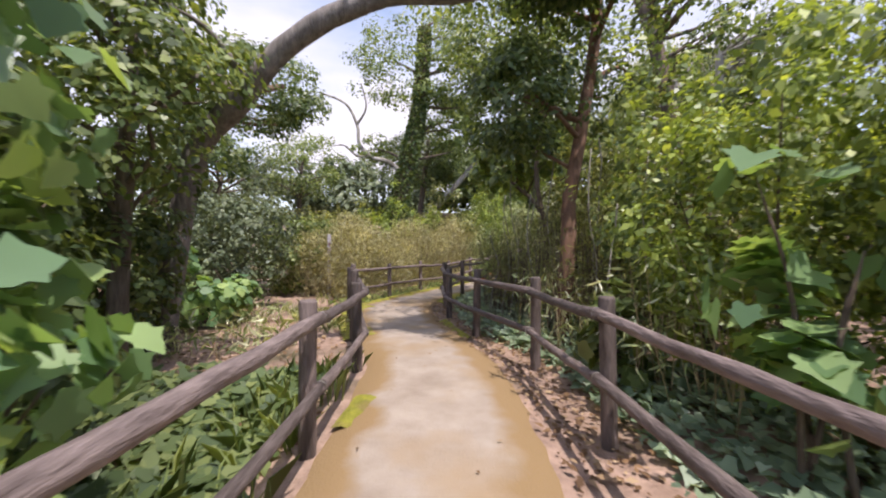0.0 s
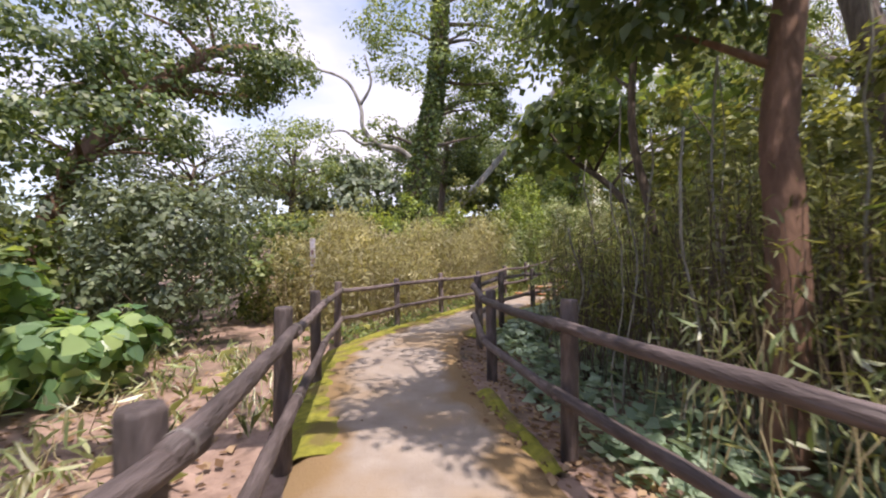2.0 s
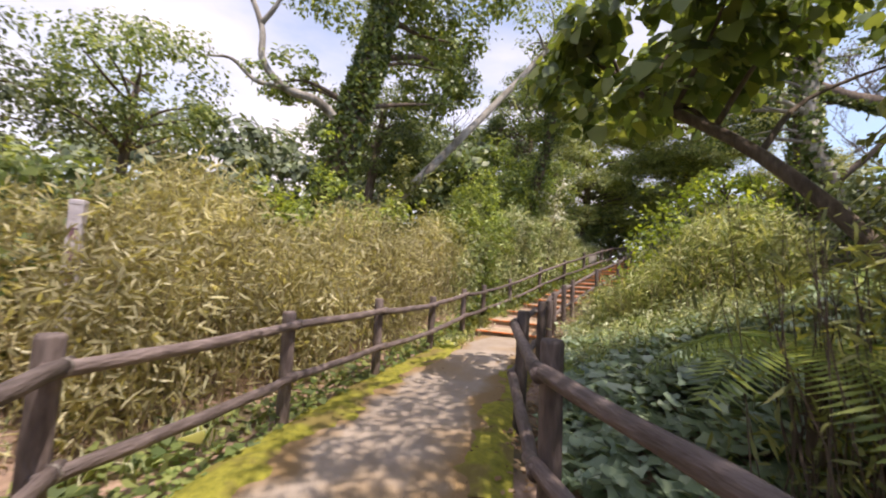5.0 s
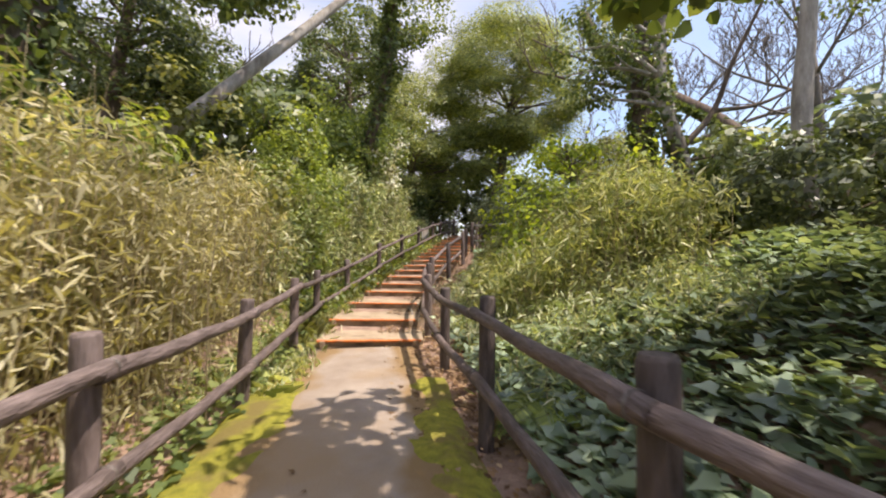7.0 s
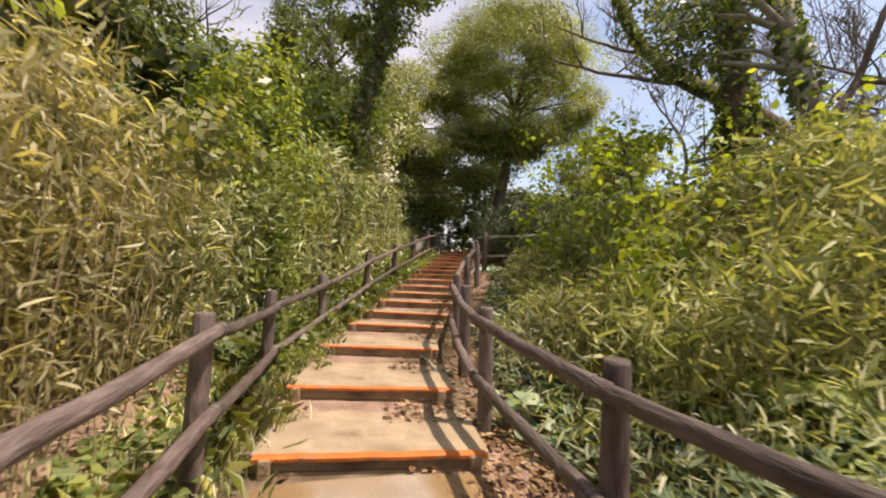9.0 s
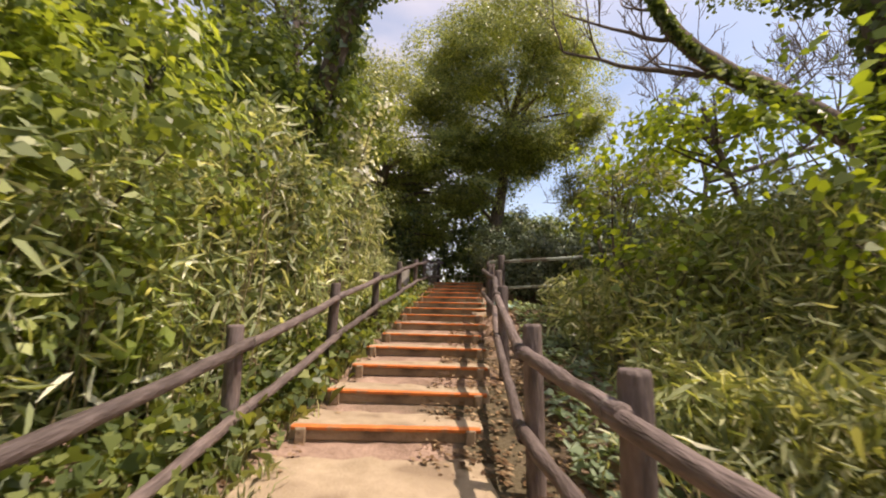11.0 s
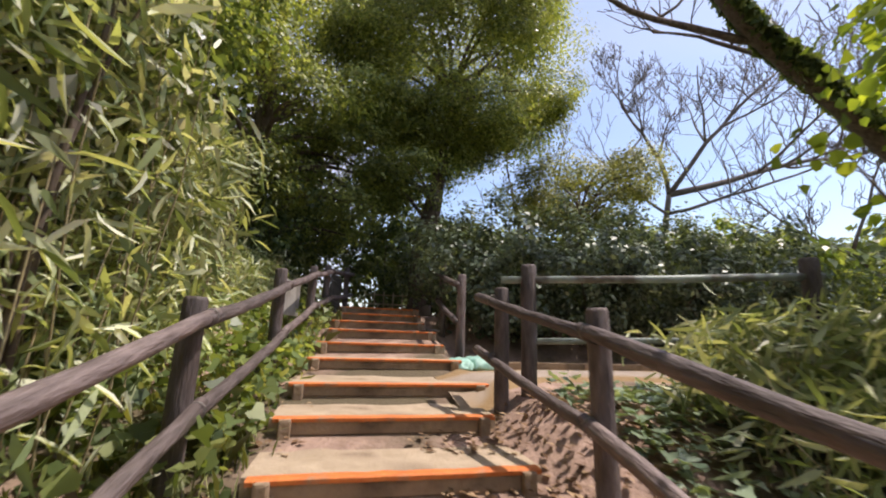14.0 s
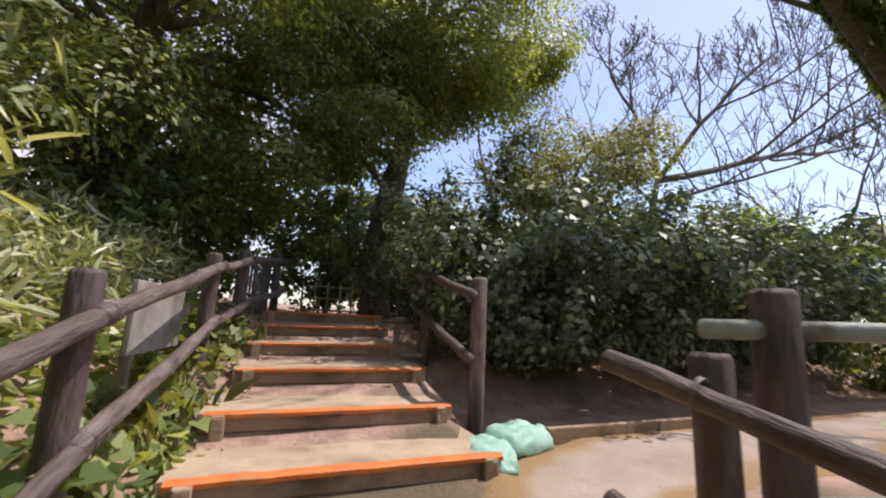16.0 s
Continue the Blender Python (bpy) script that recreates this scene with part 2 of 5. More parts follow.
def fast_mesh(name, verts, faces, material):
    """verts (n, 3) and faces (m, k), all with k corners."""
    me = bpy.data.meshes.new(name)
    verts, faces = np.asarray(verts, np.float32), np.asarray(faces, np.int32)
    m, k = faces.shape
    me.vertices.add(len(verts))
    me.vertices.foreach_set("co", verts.ravel())
    me.loops.add(m * k)
    me.loops.foreach_set("vertex_index", faces.ravel())
    me.polygons.add(m)
    me.polygons.foreach_set("loop_start", np.arange(0, m * k, k, dtype=np.int32))
    me.materials.append(material)
    me.update(calc_edges=True)
    return me


def child(name, me, parent, label="", m=None):
    ob = new(name, me)
    ob.parent = parent
    if m is not None:
        ob.matrix_basis = m
    if label:
        tagged(ob, label)
    return ob


def part(name, bm, material, parent, label="", m=None):
    me = bpy.data.meshes.new(name)
    bm.to_mesh(me)
    bm.free()
    me.materials.append(material)
    return child(name, me, parent, label, m)


def thing(name, label, category, group="", at=(0, 0, 0), turn=0):
    ob = new(name)
    ob.empty_display_size = 0.2
    ob.matrix_basis = pose(*at, 0, 0, turn)
    return tagged(ob, label, category, group)


def box_bm(sx, sy, sz, bevel=0.008, at=(0, 0, 0), jitter=0.0, rng=None):
    bm = bmesh.new()
    bmesh.ops.create_cube(bm, size=1, matrix=Matrix.Translation(at) @ Matrix.Diagonal((sx, sy, sz, 1)))
    if bevel:
        bmesh.ops.bevel(bm, geom=bm.edges[:], offset=bevel, segments=2, affect="EDGES", profile=0.6)
    if jitter:
        for v in bm.verts:
            v.co += Vector((rng.uniform(-1, 1), rng.uniform(-1, 1), rng.uniform(-1, 1))) * jitter
    return bm


def tube(points, radii, sides=8, rough=0.0, rng=None):
    """Vertices and quads of a tapered tube along the points, closed at both ends."""
    pts = [Vector(p) for p in points]
    verts, faces = [], []
    up = Vector((0.13, 0.21, 1)).normalized()
    for i, p in enumerate(pts):
        d = (pts[min(i + 1, len(pts) - 1)] - pts[max(i - 1, 0)]).normalized()
        a = d.cross(up)
        a = a.normalized() if a.length > 0.05 else d.cross(Vector((1, 0, 0))).normalized()
        b = d.cross(a)
        for j in range(sides):
            r = radii[i] * (1 + (rng.uniform(-rough, rough) if rough else 0))
            w = 2 * math.pi * j / sides
            verts.append(p + (a * math.cos(w) + b * math.sin(w)) * r)
    for i in range(len(pts) - 1):
        for j in range(sides):
            k = (j + 1) % sides
            faces.append((i * sides + j, i * sides + k, (i + 1) * sides + k, (i + 1) * sides + j))
    faces.append(tuple(range(sides))[::-1])
    faces.append(tuple((len(pts) - 1) * sides + j for j in range(sides)))
    return verts, faces


def join_tubes(list_of):
    verts, faces = [], []
    for v, f in list_of:
        o = len(verts)
        verts += v
        faces += [tuple(i + o for i in q) for q in f]
    return verts, faces


def curve_points(ctrl, steps=6):
    """Smooth polyline through control points (Catmull-Rom)."""
    c = [Vector(p) for p in ctrl]
    c = [c[0] * 2 - c[1]] + c + [c[-1] * 2 - c[-2]]
    out = []
    for i in range(1, len(c) - 2):
        for s in range(steps):
            t = s / steps
            a, b, d, e = c[i - 1], c[i], c[i + 1], c[i + 2]
            out.append(0.5 * (2 * b + (d - a) * t + (2 * a - 5 * b + 4 * d - e) * t * t + (3 * b - a - 3 * d + e) * t ** 3))
    return out + [c[-2]]


# outlines of a leaf in its own plane: (across, along), from the stalk round to the stalk
SHAPES = {
    "oval": np.array([(0, 0), (0.30, 0.42), (0, 1), (-0.30, 0.42)]),
    "broad": np.array([(0, 0), (0.46, 0.22), (0.36, 0.66), (0, 1), (-0.36, 0.66), (-0.46, 0.22)]),
    "ivy": np.array([(0, 0.08), (0.40, -0.02), (0.52, 0.34), (0.24, 0.62), (0, 1), (-0.24, 0.62), (-0.52, 0.34), (-0.40, -0.02)]),
    "lobed": np.array([(0, 0.1), (0.34, -0.06), (0.5, 0.16), (0.44, 0.34), (0.62, 0.52), (0.36, 0.64), (0.26, 0.8), (0, 1.04),
                       (-0.26, 0.8), (-0.36, 0.64), (-0.62, 0.52), (-0.44, 0.34), (-0.5, 0.16), (-0.34, -0.06)]),
    "slim": np.array([(0, 0), (0.075, 0.25), (0.06, 0.62), (0, 1), (-0.06, 0.62), (-0.075, 0.25)]),
}


def leaf_frames(rs, n, up=0.6, droop=0.0, outward=None):
    """Random leaf directions: a (along) and nrm (the face), the faces turned up by 'up'."""
    nrm = rs.normal(size=(n, 3))
    nrm /= np.linalg.norm(nrm, axis=1, keepdims=True)
    nrm = nrm * (1 - up) + np.array((0.1, -0.15, 1.0)) * up
    if outward is not None:
        nrm = nrm * 0.6 + outward * 0.7
    nrm /= np.linalg.norm(nrm, axis=1, keepdims=True)
    a = rs.normal(size=(n, 3))
    a[:, 2] -= droop
    a -= nrm * (a * nrm).sum(1, keepdims=True)
    a /= np.linalg.norm(a, axis=1, keepdims=True) + 1e-9
    return a, nrm


def leaves(name, pts, size, shape, material, rs, up=0.6, spread=0.35, droop=0.0, bend=0.12, outward=None):
    """One mesh of many leaves, each an island of its own, folded along the midrib and bent at the tip."""
    n = len(pts)
    a, nrm = leaf_frames(rs, n, up, droop, outward)
    side = np.cross(a, nrm)
    s = size * (1 + rs.uniform(-spread, spread, size=(n, 1, 1)))
    o = SHAPES[shape]
    k = len(o)
    lift = np.abs(o[:, 0]) * 0.35 - bend * o[:, 1] ** 2
    v = np.asarray(pts)[:, None, :] + s * (side[:, None, :] * o[None, :, :1] + a[:, None, :] * o[None, :, 1:] + nrm[:, None, :] * lift[None, :, None])
    return fast_mesh(name, v.reshape(-1, 3), np.arange(n * k).reshape(n, k), material)


def blades(name, roots, length, width, material, rs, lean=0.5, spread=0.4, heads=None):
    """Arching grass blades from their roots: three joints each, narrowing to a point."""
    n = len(roots)
    w = rs.uniform(0, 2 * math.pi, n)
    out = np.stack([np.cos(w), np.sin(w), np.zeros(n)], 1)
    if heads is not None:
        out = out * 0.6 + heads
    side = np.stack([-np.sin(w), np.cos(w), rs.uniform(-0.4, 0.4, n)], 1)
    ln = length * (1 + rs.uniform(-spread, spread, (n, 1)))
    le = lean * rs.uniform(0.2, 1.6, (n, 1))
    p0 = np.asarray(roots)
    up = np.array((0, 0, 1.0))
    p1 = p0 + ln * 0.5 * (up + out * le * 0.35)
    p2 = p0 + ln * (up * (0.92 - 0.25 * le) + out * le * 0.8)
    wd = width * (1 + rs.uniform(-spread, spread, (n, 1)))
    v = np.stack([p0 - side * wd * 0.3, p0 + side * wd * 0.3, p1 + side * wd * 0.5, p2, p1 - side * wd * 0.5], 1)
    return fast_mesh(name, v.reshape(-1, 3), np.arange(n * 5).reshape(n, 5), material)


# ---- the lie of the land ----
STEP_LEFT = [(1.40, 16.33, 0.13), (1.95, 17.28, 0.26), (2.74, 18.40, 0.39), (3.60, 19.33, 0.52), (4.13, 19.77, 0.66), (4.64, 20.17, 0.81),
             (5.13, 20.64, 0.95), (5.70, 21.10, 1.08), (6.29, 21.60, 1.22), (6.77, 22.05, 1.36), (7.25, 22.50, 1.49), (7.89, 23.02, 1.63),
             (8.34, 23.38, 1.77), (8.90, 23.78, 1.92), (9.46, 24.30, 2.05), (10.0, 24.76, 2.19), (10.52, 25.18, 2.33)]
STEP_WIDTH = 1.42


def step_across(i):
    """Unit vector along the nosing of step i, from its upper-left corner as one climbs."""
    f = min(1.0, i / 4)
    d = Vector((0.84 + (0.68 - 0.84) * f, -0.54 + (-0.735 + 0.54) * f, 0))
    return d.normalized()


AXIS = [(-0.05, -60, 0), (-0.05, -4, 0), (-0.05, 0, 0), (0.0, 2.5, 0), (-0.1, 4.5, 0), (-0.5, 6.5, -0.02), (-0.95, 8.5, -0.04), (-0.95, 10.2, -0.05), (-0.3, 12.0, -0.05),
        (0.75, 14.0, -0.03), (1.75, 15.6, 0.0)]
for i, (sx, sy, sz) in enumerate(STEP_LEFT):
    c = Vector((sx, sy, sz)) + step_across(i) * STEP_WIDTH / 2
    AXIS.append((c.x, c.y, c.z - 0.10))
AXIS += [(12.5, 25.9, 2.27), (15.5, 28.2, 2.3), (60, 60, 2.6)]
AX = np.array(AXIS, float)
SEG = AX[1:] - AX[:-1]
SEG_LEN = np.linalg.norm(SEG[:, :2], axis=1)
SEG_S = np.concatenate([[0], np.cumsum(SEG_LEN)])[:-1] - 64.0 + 4.0   # 0 about where the walk begins


def along(x, y):
    """Arc length, signed distance (right is plus) and level of the nearest point of the way."""
    p = np.stack([np.atleast_1d(x), np.atleast_1d(y)], -1).astype(float)
    best = np.full(p.shape[:-1], 1e9)
    s_o, d_o, z_o = np.zeros_like(best), np.zeros_like(best), np.zeros_like(best)
    for k in range(len(SEG)):
        u = SEG[k, :2] / SEG_LEN[k]
        rel = p - AX[k, :2]
        t = np.clip((rel @ u) / SEG_LEN[k], 0, 1)
        q = rel - t[..., None] * SEG[k, :2]
        dist = np.hypot(q[..., 0], q[..., 1])
        hit = dist < best
        sgn = np.sign(rel[..., 0] * u[1] - rel[..., 1] * u[0])
        best = np.where(hit, dist, best)
        s_o = np.where(hit, SEG_S[k] + t * SEG_LEN[k], s_o)
        d_o = np.where(hit, dist * sgn, d_o)
        z_o = np.where(hit, AX[k, 2] + t * SEG[k, 2], z_o)
    return s_o, d_o, z_o


def smooth01(v):
    v = np.clip(v, 0, 1)
    return v * v * (3 - 2 * v)


# rise of the bank per metre beyond the fences, by arc length
BANK_S = [-10, 0, 6, 9.5, 12, 16, 19, 22, 26, 29, 34]
BANK_R = [0.05, 0.03, 0.05, 0.12, 0.36, 0.34, 0.20, 0.10, 0.02, 0.02, 0.05]
BANK_L = [-0.05, -0.12, -0.02, 0.0, 0.02, 0.06, 0.20, 0.34, 0.40, 0.32, 0.12]
SIDE_A, SIDE_B, SIDE_Z = np.array((8.9, 21.6)), np.array((14.5, 16.2)), 1.47


def ground(x, y):
    s, d, z = along(x, y)
    a = np.maximum(np.abs(d) - 1.15, 0)
    a = np.where(a < 5, a, 5 + (a - 5) * 0.25)
    rise = np.where(d > 0, np.interp(s, BANK_S, BANK_R), np.interp(s, BANK_S, BANK_L))
    h = z - 0.012 - 0.05 * smooth01((np.abs(d) - 0.75) / 0.3) * (s < 15) + rise * np.minimum(a, 14)
    xx, yy = np.atleast_1d(x), np.atleast_1d(y)
    h = h + 0.05 * np.sin(xx * 1.7 + 0.6 * yy) * np.sin(yy * 1.3) * smooth01((np.abs(d) - 1.3) / 1.5)
    u = (SIDE_B - SIDE_A) / np.linalg.norm(SIDE_B - SIDE_A)
    rx, ry = xx - SIDE_A[0], yy - SIDE_A[1]
    t = rx * u[0] + ry * u[1]
    c = np.abs(rx * u[1] - ry * u[0])
    f = smooth01((t + 0.6) / 0.6) * smooth01((2.6 - c) / 1.2) * smooth01((d - 0.7) / 0.35)
    return h * (1 - f) + SIDE_Z * f


def gz(x, y):
    return float(ground(np.array([x]), np.array([y]))[0])


def make_ground():
    fine_x = np.arange(-9, 18, 0.22)
    fine_y = np.arange(-3, 31, 0.22)
    far = np.array([2, 5, 9, 15, 25, 45, 90, 200, 500, 1500.0])
    gx = np.concatenate([fine_x[0] - far[::-1], fine_x, fine_x[-1] + far])
    gy = np.concatenate([fine_y[0] - far[::-1], fine_y, fine_y[-1] + far])
    xx, yy = np.meshgrid(gx, gy)
    zz = ground(xx.ravel(), yy.ravel())
    zz = zz + np.random.RandomState(5).normal(0, 0.006, zz.shape) * (np.abs(along(xx.ravel(), yy.ravel())[1]) > 1.0)
    nx, ny = len(gx), len(gy)
    i = np.arange(nx * ny).reshape(ny, nx)
    f = np.stack([i[:-1, :-1], i[:-1, 1:], i[1:, 1:], i[1:, :-1]], -1).reshape(-1, 4)
    me = fast_mesh("ground", np.stack([xx.ravel(), yy.ravel(), zz], 1), f, M_SOIL)
    me.polygons.foreach_set("use_smooth", [True] * len(me.polygons))
    tagged(new("ground", me), "brown woodland soil with banks beside the path", "ground", kind="structure")


make_ground()

# edges of the walked surface, left and right
PATH_L = [(-0.84, -4), (-0.84, 0), (-0.84, 2.1), (-0.92, 4.5), (-1.32, 6.0), (-1.8, 7.6), (-2.05, 9.2), (-1.75, 10.5), (-1.1, 12.0), (-0.35, 13.6), (0.55, 15.1), (1.32, 16.2)]
PATH_R = [(0.7, -4), (0.7, 0), (0.7, 2.1), (0.72, 4.0), (0.40, 5.9), (0.05, 7.4), (-0.15, 8.8), (-0.05, 10.2), (0.45, 11.5), (1.15, 12.9), (1.9, 14.3), (2.55, 15.5)]


def strip(name, left, right, lift, material, n_across=10, wob=0.03, steps=10):
    a = [Vector((*p, 0)) for p in left]
    b = [Vector((*p, 0)) for p in right]
    a, b = curve_points(a, steps), curve_points(b, steps)
    rng = random.Random(7)
    v, f = [], []
    for p, q in zip(a, b):
        j, k = rng.uniform(-wob, wob), rng.uniform(-wob, wob)
        d = (q - p).normalized()
        p, q = p + d * j, q + d * k
        for i in range(n_across + 1):
            t = i / n_across
            c = p.lerp(q, t)
            v.append((c.x, c.y, gz(c.x, c.y) + lift + 0.02 * (1 - (2 * t - 1) ** 2) - (0.05 if i in (0, n_across) else 0)))
    m = n_across + 1
    for r in range(len(a) - 1):
        for i in range(n_across):
            f.append((r * m + i, r * m + i + 1, (r + 1) * m + i + 1, (r + 1) * m + i))
    me = mesh_from(name, v, f, material, smooth=True)
    layer = me.uv_layers.new(name="across")
    for lp in me.loops:
        layer.data[lp.index].uv = ((lp.vertex_index % m) / n_across, 0.0)
    return me


tagged(new("pavement", strip("pavement", PATH_L, PATH_R, 0.03, M_PATH)), "sandy beige compacted footpath with worn pale middle", "path", kind="structure")
side_n = Vector((0.695, 0.72, 0)) * 0.85
side_l = [Vector((8.3, 21.75, 0)), Vector((9.6, 21.55, 0)), Vector((11.0, 20.3, 0)), Vector((14.2, 17.0, 0))]
tagged(new("pavement_side", strip("pavement_side", [(p + side_n * 0.35).xy for p in side_l], [(p - side_n).xy for p in side_l], 0.03, M_PATH)),
       "pale sandy side path leaving the steps at the landing", "path", kind="structure")


# ---- steps ----
def make_stairs():
    stairs = tagged(new("staircase"), "outdoor flight of shallow timber-edged steps with orange nosings", "stairs", kind="structure")
    rng = random.Random(11)
    for i, (x, y, z) in enumerate(STEP_LEFT):
        d = step_across(i)
        fwd = Vector((-d.y, d.x, 0))
        w = STEP_WIDTH * (1.18 if i == 10 else 1.13 if i == 11 else 1.0) * rng.uniform(0.97, 1.03)
        nxt = STEP_LEFT[i + 1] if i + 1 < len(STEP_LEFT) else (x + 1.6 * fwd.x, y + 1.6 * fwd.y, z)
        run = (Vector(nxt) - Vector((x, y, z))).dot(fwd)
        low = STEP_LEFT[i - 1][2] if i else 0.03
        rise = z - low
        m = Matrix.Translation((x, y, z)) @ Matrix(((d.x, fwd.x, 0, 0), (d.y, fwd.y, 0, 0), (0, 0, 1, 0), (0, 0, 0, 1)))
        step = new("step")
        step.parent, step.matrix_basis = stairs, m
        # tread with a slightly dished, uneven top
        bm = bmesh.new()
        nx, ny = 10, 6
        grid = [[bm.verts.new((w * (-0.02 + 1.04 * a / nx), 0.05 + (run + 0.25) * b / ny, -0.006 + rng.uniform(-0.006, 0.004))) for a in range(nx + 1)] for b in range(ny + 1)]
        for b in range(ny):
            for a in range(nx):
                bm.faces.new((grid[b][a], grid[b][a + 1], grid[b + 1][a + 1], grid[b + 1][a]))
        ret = bmesh.ops.extrude_face_region(bm, geom=bm.faces[:])
        for v in ret["geom"]:
            if isinstance(v, bmesh.types.BMVert):
                v.co.z -= 0.12
        bmesh.ops.recalc_face_normals(bm, faces=bm.faces[:])
        part("tread", bm, M_TREAD, step)
        half = rise / 2 + 0.012
        for k in range(2):
            part("riser_board", box_bm(w - 0.06, 0.055, half - 0.004, 0.007, (w / 2, 0.03, -0.022 - half * (k + 0.5)), 0.002, rng), M_RISER, step)
        for side in (0.075, w - 0.075):
            part("stake", box_bm(0.075, 0.06, rise + 0.05, 0.012, (side, -0.012, -0.03 - rise / 2), 0.003, rng), M_STAKE, step, "short square timber stake")
        # orange nosing in one long worn bar
        bm = bmesh.new()
        n = 16
        top = [(w * a / n, rng.uniform(-0.005, 0.005)) for a in range(n + 1)]
        rows = []
        for px, j in top:
            rows.append([bm.verts.new(c) for c in ((px, -0.012 + j, -0.024), (px, -0.014 + j, -0.003), (px, 0.0 + j, 0.004), (px, 0.055 + 2 * j, 0.003), (px, 0.056, -0.024))])
        for a in range(n):
            for k in range(4):
                bm.faces.new((rows[a][k], rows[a + 1][k], rows[a + 1][k + 1], rows[a][k + 1]))
        bm.faces.new(rows[0])
        bm.faces.new(rows[-1][::-1])
        bmesh.ops.recalc_face_normals(bm, faces=bm.faces[:])
        part("nosing", bm, M_ORANGE, step, "worn orange painted nosing")


make_stairs()


# ---- fences ----
def post_mesh(radius, height, rng, name="post"):
    bm = bmesh.new()
    rings, sides = 7, 14
    rows = []
    for k in range(rings):
        z = -0.25 + (height + 0.25) * k / (rings - 1)
        rows.append([bm.verts.new(((radius * (1 + rng.uniform(-0.04, 0.04))) * math.cos(2 * math.pi * j / sides), (radius * (1 + rng.uniform(-0.04, 0.04))) * math.sin(2 * math.pi * j / sides), z)) for j in range(sides)])
    rows.append([bm.verts.new((radius * 0.86 * math.cos(2 * math.pi * j / sides), radius * 0.86 * math.sin(2 * math.pi * j / sides), height + 0.018)) for j in range(sides)])
    for a, b in zip(rows, rows[1:]):
        for j in range(sides):
            f = bm.faces.new((a[j], a[(j + 1) % sides], b[(j + 1) % sides], b[j]))
            f.smooth = True
    bm.faces.new(rows[-1])
    me = bpy.data.meshes.new(name)
    bm.to_mesh(me)
    bm.free()
    me.materials.append(M_FENCE)
    return me


FENCE_RNG = random.Random(21)
POSTS = [post_mesh(0.057, 0.96, FENCE_RNG) for _ in range(4)]


def log_rail(parent, p, q, r, rng, name="rail"):
    """A round log from p to q, slightly bowed and knotty, grain along its length."""
    p, q = Vector(p), Vector(q)
    d = q - p
    n = 9
    pts = [(rng.uniform(-0.005, 0.005), rng.uniform(-0.005, 0.005) - 0.012 * math.sin(math.pi * k / n), d.length * k / n) for k in range(n + 1)]
    v, f = tube(pts, [r * (1 + rng.uniform(-0.07, 0.07)) for _ in pts], 12, 0.03, rng)
    me = mesh_from(name, v, f, M_FENCE, smooth=True)
    return child(name, me, parent, "", Matrix.Translation(p) @ d.to_track_quat("Z", "Y").to_matrix().to_4x4())


def wire_tie(parent, at, axis, r):
    pts = []
    axis = Vector(axis).normalized()
    a = axis.cross(Vector((0, 0, 1))).normalized()
    b = axis.cross(a)
    for k in range(26):
        w = 2 * math.pi * k / 12.5
        pts.append(Vector(at) + (a * math.cos(w) + b * math.sin(w)) * r + axis * 0.02 * (k / 26 - 0.5))
    v, f = tube(pts, [0.0025] * len(pts), 4)
    child("wire_tie", mesh_from("wire_tie", v, f, M_WIRE), parent, "thin twisted tie wire")


def make_fence(label, posts, side, rails=(0.855, 0.41), radius=0.038, over=(0.15, 0.15)):
    """posts: (x, y, height of the foot). side: +1 when the rails are tied on to the right of the posts."""
    rng = random.Random(int(posts[0][0] * 100) + 77)
    fence = thing("fence", label, "fence")
    pts = [Vector(p) for p in posts]
    for i, p in enumerate(pts):
        child("post", POSTS[i % 4], fence, "", Matrix.Translation(p) @ pose(0, 0, 0, rng.uniform(-1.5, 1.5), rng.uniform(-1.5, 1.5), rng.uniform(0, 360)) @ Matrix.Diagonal((1, 1, rng.uniform(0.97, 1.04), 1)))
    offs = []
    for i in range(len(pts)):
        d = (pts[min(i + 1, len(pts) - 1)] - pts[max(i - 1, 0)]).normalized()
        offs.append(Vector((d.y, -d.x, 0)).normalized() * side * (0.057 + radius - 0.014))
    for h in rails:
        for i in range(len(pts) - 1):
            a, b = pts[i] + offs[i] + Vector((0, 0, h)), pts[i + 1] + offs[i + 1] + Vector((0, 0, h))
            u = (b - a).normalized()
            if i == 0:
                a = a - u * over[0]
            if i == len(pts) - 2:
                b = b + u * over[1]
            lift = Vector((0, 0, 0.006 if i % 2 else -0.006))
            log_rail(fence, a - u * 0.07 + lift, b + u * 0.07 + lift, radius * rng.uniform(0.93, 1.07), rng)
        for i in range(len(pts)):
            d = pts[min(i + 1, len(pts) - 1)] - pts[max(i - 1, 0)]
            wire_tie(fence, pts[i] + offs[i] + Vector((0, 0, h)), d, radius + 0.006)
    return fence


